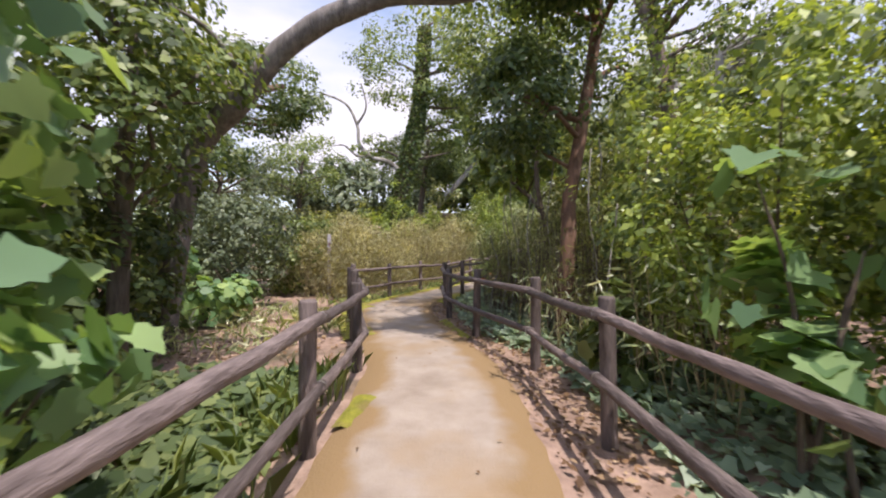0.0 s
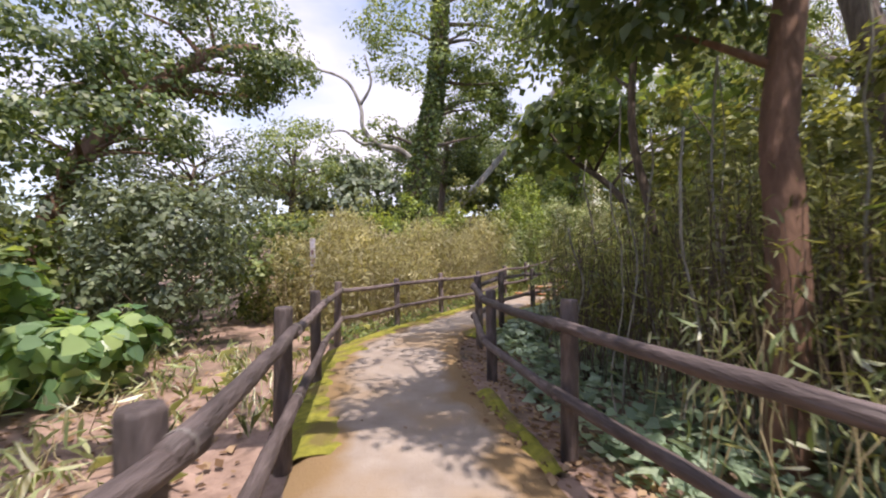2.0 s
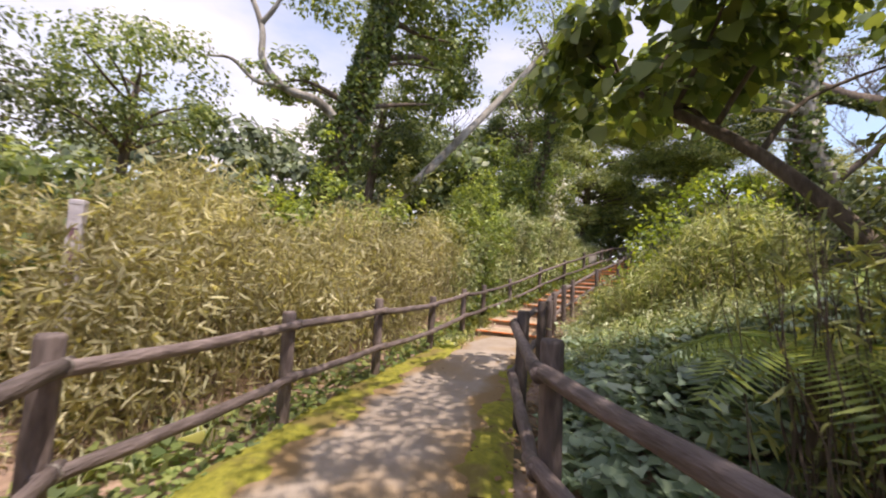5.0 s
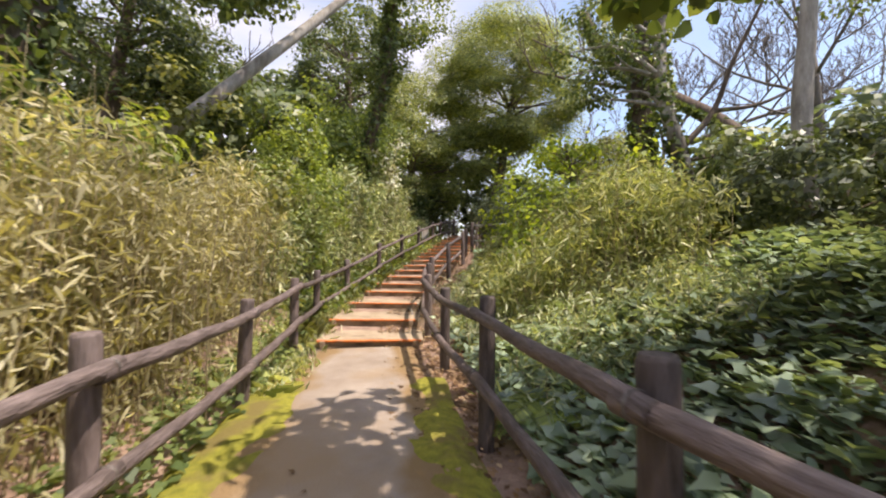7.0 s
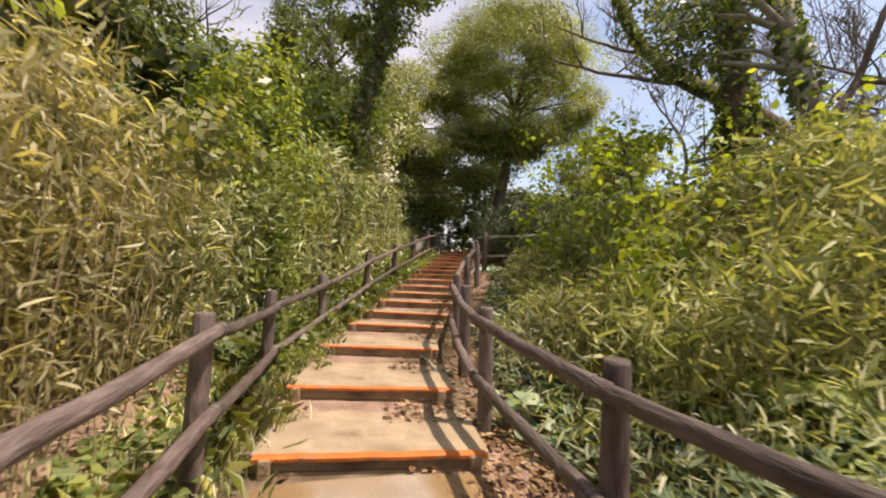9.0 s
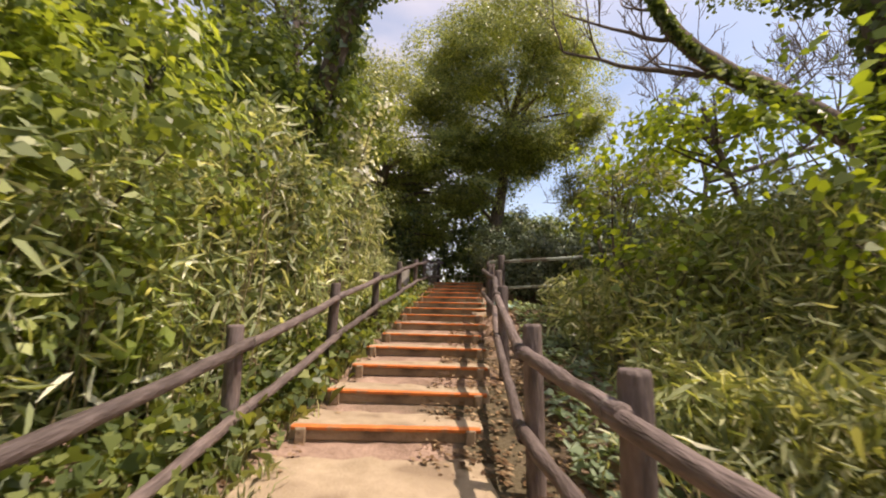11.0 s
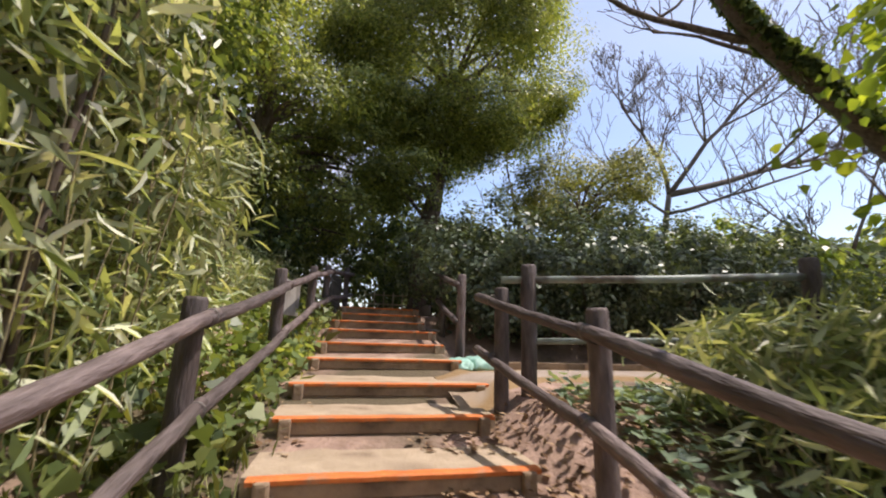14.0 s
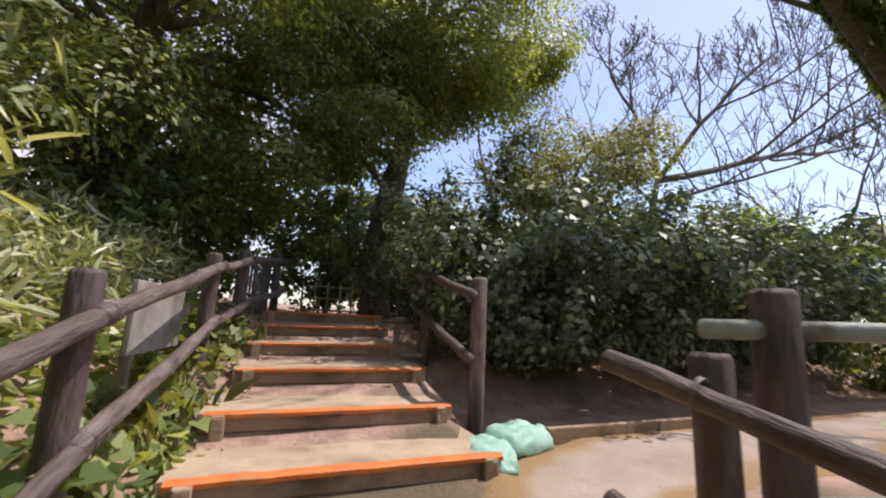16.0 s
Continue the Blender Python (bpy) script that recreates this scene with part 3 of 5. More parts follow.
LEFT_POSTS = [(-0.86, -1.2, 0), (-0.86, 0.5, 0), (-0.87, 2.6, 0), (-0.93, 4.4, -0.02), (-1.32, 5.98, -0.02), (-1.78, 7.8, -0.05), (-2.2, 9.85, -0.07), (-1.52, 11.55, -0.08), (-0.73, 13.13, -0.09),
              (0.18, 14.76, -0.1), (1.09, 16.32, 0.03), (1.98, 17.98, 0.04), (3.2, 19.4, 0.26), (4.6, 20.62, 0.68), (6.13, 21.94, 1.09), (7.54, 23.1, 1.45), (9.0, 24.3, 1.82), (9.78, 24.82, 2.0), (11.3, 25.8, 2.2)]
RIGHT_POSTS = [(1.15, -1.0, 0), (1.15, 0.8, 0), (1.14, 2.78, 0), (1.04, 4.56, -0.02), (0.5, 6.13, -0.01), (0.12, 7.9, -0.03), (0.06, 9.72, -0.02), (0.54, 11.4, 0.0), (1.41, 13.0, 0.0),
               (2.24, 14.57, -0.04), (2.98, 15.95, 0.06), (3.66, 16.9, 0.18), (4.3, 17.7, 0.29), (5.74, 19.0, 0.72), (7.2, 20.18, 1.08), (8.03, 21.05, 1.32)]
make_fence("brown faux-log post and rail fence, beside the path", LEFT_POSTS, 1)
make_fence("brown faux-log post and rail fence on the bank side", RIGHT_POSTS, -1, over=(0.15, 0.26))
make_fence("short dark log fence above the landing beside the steps", [(9.55, 22.2, 1.68), (10.65, 23.1, 2.02), (11.55, 23.6, 2.2)], -1, over=(0.0, 0.1))


def make_handrail():
    h = thing("handrail", "dull green pipe handrail between two dark log posts", "handrail")
    tall = post_mesh(0.062, 1.04, FENCE_RNG)
    a, b = Vector((8.15, 20.87, 1.42)), Vector((8.95, 18.95, 1.50))
    for p in (a, b):
        child("post", tall, h, "dark tall log post", Matrix.Translation(p))
    u = (b - a).normalized()
    v, f = tube([a + Vector((0, 0, 0.94)) - u * 0.22, a.lerp(b, 0.5) + Vector((0, 0, 0.92)), b + Vector((0, 0, 0.92)) + u * 0.08], [0.03] * 3, 12)
    child("rail", mesh_from("rail", v, f, M_PIPE, True), h, "dull green metal pipe")
    v, f = tube([a + Vector((0, 0, 0.45)), b + Vector((0, 0, 0.45))], [0.024] * 2, 10)
    child("rail", mesh_from("rail", v, f, M_PIPE, True), h, "dull green metal pipe")


make_handrail()


# ---- plants: shared makers ----
def stuff(name, me, label, category):
    return tagged(new(name, me), label, category, kind="stuff")


def crown_points(rs, centre, radii, clusters, per, spread=0.32, hollow=0.6):
    """Leaf places on domed clumps within an ellipsoid; also the clump centres and the way each leaf faces."""
    d = rs.normal(size=(clusters, 3))
    d /= np.linalg.norm(d, axis=1, keepdims=True)
    r = rs.uniform(hollow, 1.0, (clusters, 1)) ** 0.6
    lump = 1 + 0.20 * np.sin(d[:, :1] * 5 + centre[0]) * np.cos(d[:, 1:2] * 4 + centre[1])
    c = np.array(centre) + d * r * lump * np.array(radii)
    n = clusters * per
    u = rs.normal(size=(n, 3)) + np.repeat(d, per, 0) * 0.5
    u[:, 2] = np.abs(u[:, 2]) - 0.35
    u /= np.linalg.norm(u, axis=1, keepdims=True)
    sz = np.repeat(spread * rs.uniform(0.7, 1.5, (clusters, 1)), per, 0) * rs.uniform(0.65, 1.25, (n, 1))
    p = np.repeat(c, per, 0) + u * sz * np.array((1.35, 1.35, 0.75)) + rs.normal(0, 0.06, (n, 3))
    return p, c, u


def limb_mesh(name, base_pts, base_radii, targets, r_twig, material, rng, sides=7, reach=0.6):
    """Trunk along base_pts and one curved limb to each target, from the trunk point below it."""
    bits = [tube(base_pts, base_radii, max(sides + 3, 10), 0.06, rng)]
    bp = [Vector(p) for p in base_pts]
    for t in targets:
        t = Vector(t)
        j = min(range(len(bp) // 3, len(bp)), key=lambda k: (bp[k] - t).length + max(0, bp[k].z - t.z + 0.4) * 2)
        a = bp[j]
        mid = a.lerp(t, 0.5) + Vector((rng.uniform(-0.2, 0.2), rng.uniform(-0.2, 0.2), rng.uniform(-0.05, 0.3))) * (t - a).length * reach
        pts = curve_points([a, mid, t], 4)
        r0 = min(base_radii[j] * 0.6, 0.02 + 0.022 * (t - a).length)
        bits.append(tube(pts, [r0 + (r_twig - r0) * k / (len(pts) - 1) for k in range(len(pts))], sides, 0.05, rng))
    v, f = join_tubes(bits)
    return mesh_from(name, v, f, material, True)


def make_tree(label, trunk, r0, r1, crowns, leaf_m, leaf_size, shape="oval", bark=M_BARK, seed=1, limbs=24, up=0.5, ivy=0, boughs=(), bough_bark=None, name="tree", category="tree"):
    """trunk: control points. crowns: (centre, radii, clusters, leaves each, spread)."""
    rs, rng = np.random.RandomState(seed), random.Random(seed)
    ob = thing(name, label, category, at=(trunk[0][0], trunk[0][1], gz(trunk[0][0], trunk[0][1])))
    inv = Matrix.Translation(-ob.matrix_basis.translation)
    pts = curve_points([(trunk[0][0], trunk[0][1], gz(trunk[0][0], trunk[0][1]) - 0.2)] + list(trunk[1:]), 5)
    n = len(pts)
    radii = [r1 + (r0 - r1) * (1 - k / (n - 1)) ** 0.8 for k in range(n)]
    radii[0] *= 1.35
    allp, allu, targets = [], [], []
    for centre, rad, cl, per, spread in crowns:
        p, c, u = crown_points(rs, centre, rad, cl, per, spread)
        allp.append(p)
        allu.append(u)
        targets += [tuple(q) for q in c[rs.permutation(len(c))[:max(2, limbs * len(c) // max(1, sum(k[2] for k in crowns)))]]]
    child("trunk", limb_mesh("trunk", pts, radii, targets, 0.008, bark, rng), ob, "", inv)
    for ctrl, ra, rb in boughs:
        bp = curve_points(ctrl, 6)
        v, f = tube(bp, [ra + (rb - ra) * k / (len(bp) - 1) for k in range(len(bp))], 9, 0.07, rng)
        child("bough", mesh_from("bough", v, f, bough_bark or M_PALEBARK, True), ob, "bare twisting bough", inv)
    if allp:
        child("crown", leaves("crown", np.concatenate(allp), leaf_size, shape, leaf_m, rs, up, outward=np.concatenate(allu)), ob, "", inv)
    if ivy:
        k = rs.randint(0, n - 1, ivy)
        t = rs.uniform(0, 1, (ivy, 1))
        pa, pb = np.array([tuple(pts[i]) for i in k]), np.array([tuple(pts[i + 1]) for i in k])
        w = rs.uniform(0, 2 * math.pi, ivy)
        rr = np.array([radii[i] for i in k]) * rs.uniform(0.95, 1.35, ivy) + 0.02
        q = pa + (pb - pa) * t + np.stack([np.cos(w) * rr, np.sin(w) * rr, np.zeros(ivy)], 1)
        child("ivy", leaves("ivy", q, 0.11, "ivy", L_DARK, rs, 0.15, droop=1.2), ob, "dark climbing ivy", inv)
    return ob


def make_shrub(label, x, y, radius, height, n, leaf_m, leaf_size, shape="oval", seed=1, up=0.5, stems=9, spread=0.2, name="shrub", droop=0.0, category="shrub", low=0.0, per=40):
    """Stems fanning from one foot and leaves in clusters from near the ground to the top."""
    rs, rng = np.random.RandomState(seed), random.Random(seed)
    z = gz(x, y)
    ob = thing(name, label, category, at=(x, y, z))
    cl = max(10, n // per)
    d = rs.normal(size=(cl, 3))
    d /= np.linalg.norm(d, axis=1, keepdims=True)
    c = d * np.array((radius, radius, height * 0.5)) * rs.uniform(0.5, 1.0, (cl, 1)) + np.array((0, 0, height * (0.5 + low * 0.5)))
    c *= 1 + 0.25 * np.sin(d[:, :1] * 4 + x) * np.cos(d[:, 1:2] * 5 + y) + 0.15 * np.sin(d[:, 2:] * 7 + seed)
    c[:, 2] = np.maximum(c[:, 2], 0.06 + 0.04 * height)
    u = rs.normal(size=(cl * per, 3)) + np.repeat(d, per, 0) * 0.8
    u /= np.linalg.norm(u, axis=1, keepdims=True)
    p = np.repeat(c, per, 0) + u * spread * rs.uniform(0.3, 1.9, (cl * per, 1))
    sh = max(4, n // 350)
    top = c[rs.randint(0, cl, sh)]
    way = top * np.array((1, 1, 0.2)) / radius + np.array((0, 0, 0.9)) + rs.normal(0, 0.4, (sh, 3))
    way /= np.linalg.norm(way, axis=1, keepdims=True)
    tt = rs.uniform(0, 1, (sh, 24, 1))
    p = np.concatenate([p, (top[:, None] + way[:, None] * tt * (0.22 * height + 0.1) + rs.normal(0, 0.045, (sh, 24, 3))).reshape(-1, 3)])
    u = np.concatenate([u, np.repeat(way, 24, 0)])
    p[:, 2] = np.maximum(p[:, 2], 0.04)
    for k in range(stems):
        t = c[rng.randrange(cl)]
        pts = curve_points([(rng.uniform(-0.12, 0.12), rng.uniform(-0.12, 0.12), -0.1), (t[0] * 0.4, t[1] * 0.4, t[2] * 0.6), tuple(t)], 4)
        v, f = tube(pts, [0.022 + (0.005 - 0.022) * i / (len(pts) - 1) for i in range(len(pts))], 5)
        child("stem", mesh_from("stem", v, f, M_BARK, True), ob)
    child("foliage", leaves("foliage", p, leaf_size, shape, leaf_m, rs, up, droop=droop, outward=u), ob)
    return ob


def bare_branches(start, direction, length, radius, depth, rng, out, bendiness=0.22, fork=3):
    """A crooked limb that keeps its course, with side limbs standing off it on both sides down to thin upturned twigs."""
    d = Vector(direction).normalized()
    course = d.copy()
    p = Vector(start)
    pts = [p.copy()]
    n = 8 if depth > 1 else 5
    for k in range(n):
        d = (d + Vector((rng.uniform(-1, 1), rng.uniform(-1, 1), rng.uniform(-0.8, 1.0))) * bendiness + course * 0.22).normalized()
        d = (d + Vector((0, 0, 0.03 * (4 - depth)))).normalized()
        p = p + d * length / n
        pts.append(p.copy())
    out.append(tube(pts, [max(0.009, radius * (1 - 0.62 * k / n)) for k in range(n + 1)], 7 if depth > 2 else 5 if depth > 1 else 4))
    if depth == 0:
        return
    for k in range(fork + (2 if depth > 2 else 0)):
        j = rng.randrange(2, n + 1) if depth > 1 else rng.randrange(1, n + 1)
        side = Vector((rng.uniform(-1, 1), rng.uniform(-1, 1), rng.uniform(-0.3, 1.0))).normalized()
        bare_branches(pts[j], d * 0.55 + side * 0.8, length * rng.uniform(0.34, 0.6), radius * 0.55 * (1 - 0.05 * j), depth - 1, rng, out, bendiness * 1.15, fork)


def make_bare_tree(label, trunk, r0, starts, seed, bark=M_DARKTWIG, ivy=0, fork=3):
    rng, rs = random.Random(seed), np.random.RandomState(seed)
    x, y = trunk[0][:2]
    ob = thing("bare_tree", label, "tree", at=(x, y, gz(x, y)))
    inv = Matrix.Translation(-ob.matrix_basis.translation)
    pts = curve_points([(x, y, gz(x, y) - 0.2)] + list(trunk[1:]), 5)
    n = len(pts)
    radii = [r0 * (1 - 0.55 * k / (n - 1)) for k in range(n)]
    v, f = tube(pts, radii, 12, 0.06, rng)
    child("trunk", mesh_from("trunk", v, f, bark, True), ob, "", inv)
    for i, d, length, r, depth in starts:
        out = []
        bare_branches(pts[int(i * (n - 1))], d, length, r, depth, rng, out, fork=fork)
        v, f = join_tubes(out)
        child("limb", mesh_from("limb", v, f, bark, True), ob, "", inv)
    if ivy:
        k = rs.randint(n // 4, n - 1, ivy)
        w = rs.uniform(0, 2 * math.pi, ivy)
        rr = np.array([radii[i] for i in k]) * rs.uniform(0.9, 1.5, ivy) + 0.03
        q = np.array([tuple(pts[i].lerp(pts[i + 1], rs.uniform())) for i in k]) + np.stack([np.cos(w) * rr, np.sin(w) * rr * 0.6, np.sin(w) * rr * 0.8 - 0.1 * rs.uniform(0, 1, ivy)], 1)
        child("ivy", leaves("ivy", q, 0.15, "ivy", L_DARK, rs, 0.2, droop=1.0), ob, "dark climbing ivy", inv)
    return ob


def in_band(rs, line, n, lo, hi):
    """Random places beside a polyline, between lo and hi metres to its right (minus: left)."""
    p = np.array(line, float)
    d = p[1:] - p[:-1]
    ln = np.linalg.norm(d, axis=1)
    k = rs.choice(len(d), n, p=ln / ln.sum())
    t = rs.uniform(0, 1, (n, 1))
    u = d[k] / ln[k][:, None]
    off = rs.uniform(lo, hi, (n, 1))
    return p[k] + d[k] * t + np.stack([u[:, 1], -u[:, 0]], 1) * off


def on_ground(xy, lift=0.0):
    return np.column_stack([xy, ground(xy[:, 0], xy[:, 1]) + lift])


# ---- ground cover ----
RS = np.random.RandomState(3)
FENCE_L = [p[:2] for p in LEFT_POSTS]
FENCE_R = [p[:2] for p in RIGHT_POSTS]


def ivy_cover(label, xy, size, depth, seed, material=L_IVY, up=0.72):
    rs = np.random.RandomState(seed)
    p = on_ground(xy)
    bump = 0.5 + 0.5 * np.sin(xy[:, 0] * 2.3 + 1.1 * np.sin(xy[:, 1] * 1.7)) * np.sin(xy[:, 1] * 2.1)
    p[:, 2] += rs.uniform(0.02, 1, len(p)) ** 1.5 * depth * (0.4 + 0.6 * bump)
    stuff("ivy", leaves("ivy", p, size, "ivy", material, rs, up, spread=0.45, droop=0.3), label, "ivy")


ivy_cover("dark green ivy covering the bank beside the fence", in_band(RS, FENCE_R[6:10], 11500, 0.22, 4.6), 0.112, 0.30, 31)
ivy_cover("ivy leaves under the shrubs beside the steps", in_band(RS, FENCE_R[9:16], 7000, 0.30, 2.4), 0.085, 0.22, 32)
ivy_cover("shaded dark ivy on the ground beside the fence", in_band(RS, FENCE_R[0:7], 7500, 0.20, 2.6), 0.10, 0.24, 33, L_IVY)
# Same creeping ivy in the darker leaf colour, which stands in for shade here.
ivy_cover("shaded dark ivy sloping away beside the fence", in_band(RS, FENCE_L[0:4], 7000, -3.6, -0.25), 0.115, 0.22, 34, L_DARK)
ivy_cover("small ivy creeping round the fence posts", in_band(RS, FENCE_L[6:14], 2400, -0.7, 0.10), 0.075, 0.22, 35, L_MID)
ivy_cover("green weeds and ivy at the edge of the steps", in_band(RS, FENCE_L[11:18], 5200, -1.1, 0.28), 0.085, 0.42, 36, L_MID, 0.5)
ivy_cover("ivy under the trees further from the path", np.column_stack([RS.uniform(3.0, 9, 3500), RS.uniform(9, 16, 3500)]), 0.14, 0.3, 37)


def litter(label, xy, seed, size=0.06):
    rs = np.random.RandomState(seed)
    p = on_ground(xy)
    p[:, 2] += rs.uniform(0.012, 0.035, len(p))
    stuff("leaf_litter", leaves("leaf_litter", p, size, "oval", M_DEADLEAF, rs, 0.85, spread=0.5, bend=-0.1), label, "dead leaves")


litter("brown dead leaves on bare soil beside the fence", in_band(RS, FENCE_R[0:10], 3000, -0.42, 0.45), 41)
litter("reddish dead leaves on the soil below the first steps", in_band(RS, FENCE_R[8:11], 1800, -0.65, 0.35), 46, 0.065)
litter("reddish dead leaves on the soil beside the steps", in_band(RS, FENCE_R[10:16], 4600, -0.75, 0.7), 42, 0.055)
litter("dead leaves on the bare earth beyond the fence", in_band(RS, FENCE_L[2:7], 1700, -4.0, -0.1), 43, 0.07)
litter("pale dead leaves among the bamboo grass on the bank", in_band(RS, FENCE_R[8:13], 2600, 0.4, 2.6), 45, 0.07)
litter("scattered dead leaves beside the steps", in_band(RS, FENCE_L[10:18], 1200, -0.2, 0.5), 44, 0.05)
xy = in_band(RS, [(0.0, 0.0), (-0.2, 4.5), (-0.95, 9), (-0.3, 12), (1.5, 15.3)], 45, -0.8, 0.8)
p = on_ground(xy, 0.058)
stuff("leaf_litter", leaves("leaf_litter", p, 0.04, "oval", M_DEADLEAF, RS, 0.9, spread=0.5, bend=-0.1), "a few dry leaves lying on the path", "dead leaves")


def moss_band(label, edge, inward, width, seed):
    """Low cushions of moss along an edge of the path; between the cushions the sheet dips under the surface."""
    rs = np.random.RandomState(seed)
    pts = curve_points([Vector((*q, 0)) for q in edge], 26)
    n_a = 14
    v, f = [], []
    for i, q in enumerate(pts):
        d = (pts[min(i + 1, len(pts) - 1)] - pts[max(i - 1, 0)]).normalized()
        s = Vector((d.y, -d.x, 0)) * inward
        for k in range(n_a + 1):
            t = k / n_a
            c = q + s * (width * (t - 0.22))
            h = noise.noise(Vector((c.x * 1.6, c.y * 1.6, seed))) * 0.9 + 0.45 * noise.noise(Vector((c.x * 6, c.y * 6, seed + 3))) + 0.62 - 1.75 * abs(t - 0.33) ** 1.1
            v.append((c.x, c.y, gz(c.x, c.y) + 0.030 + 0.028 * max(-1.6, min(1.0, h * 1.6)) + rs.uniform(0, 0.004)))
    for i in range(len(pts) - 1):
        for k in range(n_a):
            a = i * (n_a + 1) + k
            f.append((a, a + 1, a + n_a + 2, a + n_a + 1))
    stuff("moss", mesh_from("moss", v, f, M_MOSSBED, True), label, "moss")


M_MOSSBED = mat("moss_bed", (0.17, 0.17, 0.02), (0.38, 0.35, 0.045), 0.95, 14, 0.9, 90, third=(0.22, 0.17, 0.05), third_scale=3.0)
moss_band("yellow-green moss along the edge of the path", PATH_L[4:11], 1, 0.66, 51)
moss_band("yellow-green moss along the fence edge of the path", PATH_R[7:11], -1, 0.46, 52)
moss_band("small patch of moss on the path", [(-0.76, 2.9), (-0.72, 3.2), (-0.7, 3.5)], 1, 0.22, 54)
moss_band("thin yellow-green moss on the path edge", PATH_R[4:6], -1, 0.16, 53)


# ---- dry bamboo grass and dwarf bamboo ----
def bamboo_thicket(label, xy, height, n_leaf, leaf_len, material, seed, stem_n=900, shape="slim", lift=0.15, droop=0.5, heights=None, name="bamboo_grass", stalk=M_BAMBOO):
    rs = np.random.RandomState(seed)
    k = rs.randint(0, len(xy), n_leaf)
    hmul = np.ones(len(xy)) if heights is None else heights
    base = on_ground(xy)
    lump = 0.8 + 0.3 * np.sin(xy[:, 0] * 1.9 + 0.7) * np.sin(xy[:, 1] * 1.6)
    h = height * lump * hmul
    p = base[k] + rs.normal(0, 0.16, (n_leaf, 3))
    p[:, 2] = base[k][:, 2] + h[k] * rs.uniform(lift, 1, n_leaf) ** 0.75 + rs.normal(0, 0.06, n_leaf)
    ob = stuff(name, leaves(name, p, leaf_len, shape, material, rs, 0.25, spread=0.5, droop=droop, bend=0.35), label, "bamboo grass")
    j = rs.randint(0, len(xy), stem_n)
    b = base[j] + np.column_stack([rs.normal(0, 0.1, (stem_n, 2)), np.zeros(stem_n)])
    v = []
    side = rs.normal(size=(stem_n, 3)) * np.array((1, 1, 0))
    side /= np.linalg.norm(side, axis=1, keepdims=True)
    tip = b + np.column_stack([rs.normal(0, 0.22, (stem_n, 2)), h[j] * rs.uniform(0.8, 1.12, stem_n)])
    mid = (b + tip) / 2 + np.column_stack([rs.normal(0, 0.05, (stem_n, 2)), np.zeros(stem_n)])
    third = np.cross(side, np.array((0, 0, 1.0)))
    w = rs.uniform(0.004, 0.008, (stem_n, 1))
    ring = [side, -0.5 * side + 0.87 * third, -0.5 * side - 0.87 * third]
    v = np.stack([q + r * w * s for q, s in ((b, 1.0), (mid, 0.8), (tip, 0.3)) for r in ring], 1).reshape(-1, 3)
    o = np.arange(stem_n)[:, None] * 9
    f = np.concatenate([o + np.array(c) for c in ((0, 1, 4, 3), (1, 2, 5, 4), (2, 0, 3, 5), (3, 4, 7, 6), (4, 5, 8, 7), (5, 3, 6, 8))])
    stuff("bamboo_stalks", fast_mesh("bamboo_stalks", v, f, stalk), "thin dry stalks standing in the thicket", "bamboo grass")
    return ob


xy = in_band(RS, [(-2.35, 10.6), (-1.55, 11.9), (-0.75, 13.4), (0.2, 15.1), (1.0, 16.9), (1.9, 18.6)], 900, -2.9, -0.35)
bamboo_thicket("tan dry bamboo grass thicket behind the fence", xy, 2.3, 90000, 0.115, L_TAN, 61, 1400, lift=0.02)
xy = in_band(RS, [(2.5, 19.5), (3.3, 20.1), (4.5, 21.1), (5.95, 22.4), (7.3, 23.6)], 1200, -2.6, 0.0)
bamboo_thicket("pale dwarf bamboo leaning over the steps", xy, 2.6, 80000, 0.175, L_SASA, 62, 900, lift=0.0)
xy = in_band(RS, [(7.2, 23.7), (8.3, 24.7), (9.6, 25.7), (10.6, 26.4)], 420, -2.4, -0.1)
bamboo_thicket("lower dwarf bamboo near the head of the steps", xy, 0.85, 14000, 0.15, L_SASA, 67, 200, lift=0.0)
xy = in_band(RS, [(1.2, 17.6), (2.3, 19.2), (3.2, 20.1)], 260, -2.4, -0.3)
bamboo_thicket("olive bamboo grass beside the lower steps", xy, 1.9, 22000, 0.17, L_SASA, 63, 400, lift=0.0)
xy = np.concatenate([in_band(RS, FENCE_R[3:7], 420, 0.9, 3.4)])
bamboo_thicket("shaded dark bamboo thicket behind the fence", xy, 1.9, 15000, 0.10, L_OLIVE, 64, 900, stalk=M_BARK)
# Added pale blades, standing in for bright ivy leaves and litter on the bank.
xy = in_band(RS, FENCE_R[8:13], 420, 0.4, 2.9)
bamboo_thicket("low pale blades added over the ivy to brighten the bank", xy, 0.5, 9000, 0.10, L_SASA, 70, 200, lift=0.1)
xy = in_band(RS, FENCE_R[2:5], 150, 0.5, 1.4)
bamboo_thicket("pale dead bamboo sprays behind the fence", xy, 1.3, 900, 0.12, L_SASA, 69, 90, droop=1.0)
xy = in_band(RS, [(6.6, 18.9), (8.0, 19.9), (8.9, 20.0), (10.5, 18.4)], 260, 0.15, 1.7)
bamboo_thicket("low green bamboo grass beside the handrail", xy, 0.75, 6500, 0.18, L_SASA, 65, 200)
xy = in_band(RS, [(2.5, 14.9), (3.2, 16.0), (4.4, 17.5), (5.8, 18.7), (7.0, 19.6)], 900, 0.75, 3.7)
rise = np.clip(np.linalg.norm(xy - np.array((4.2, 17.6)), axis=1) / 3.0, 0.55, 1.25)
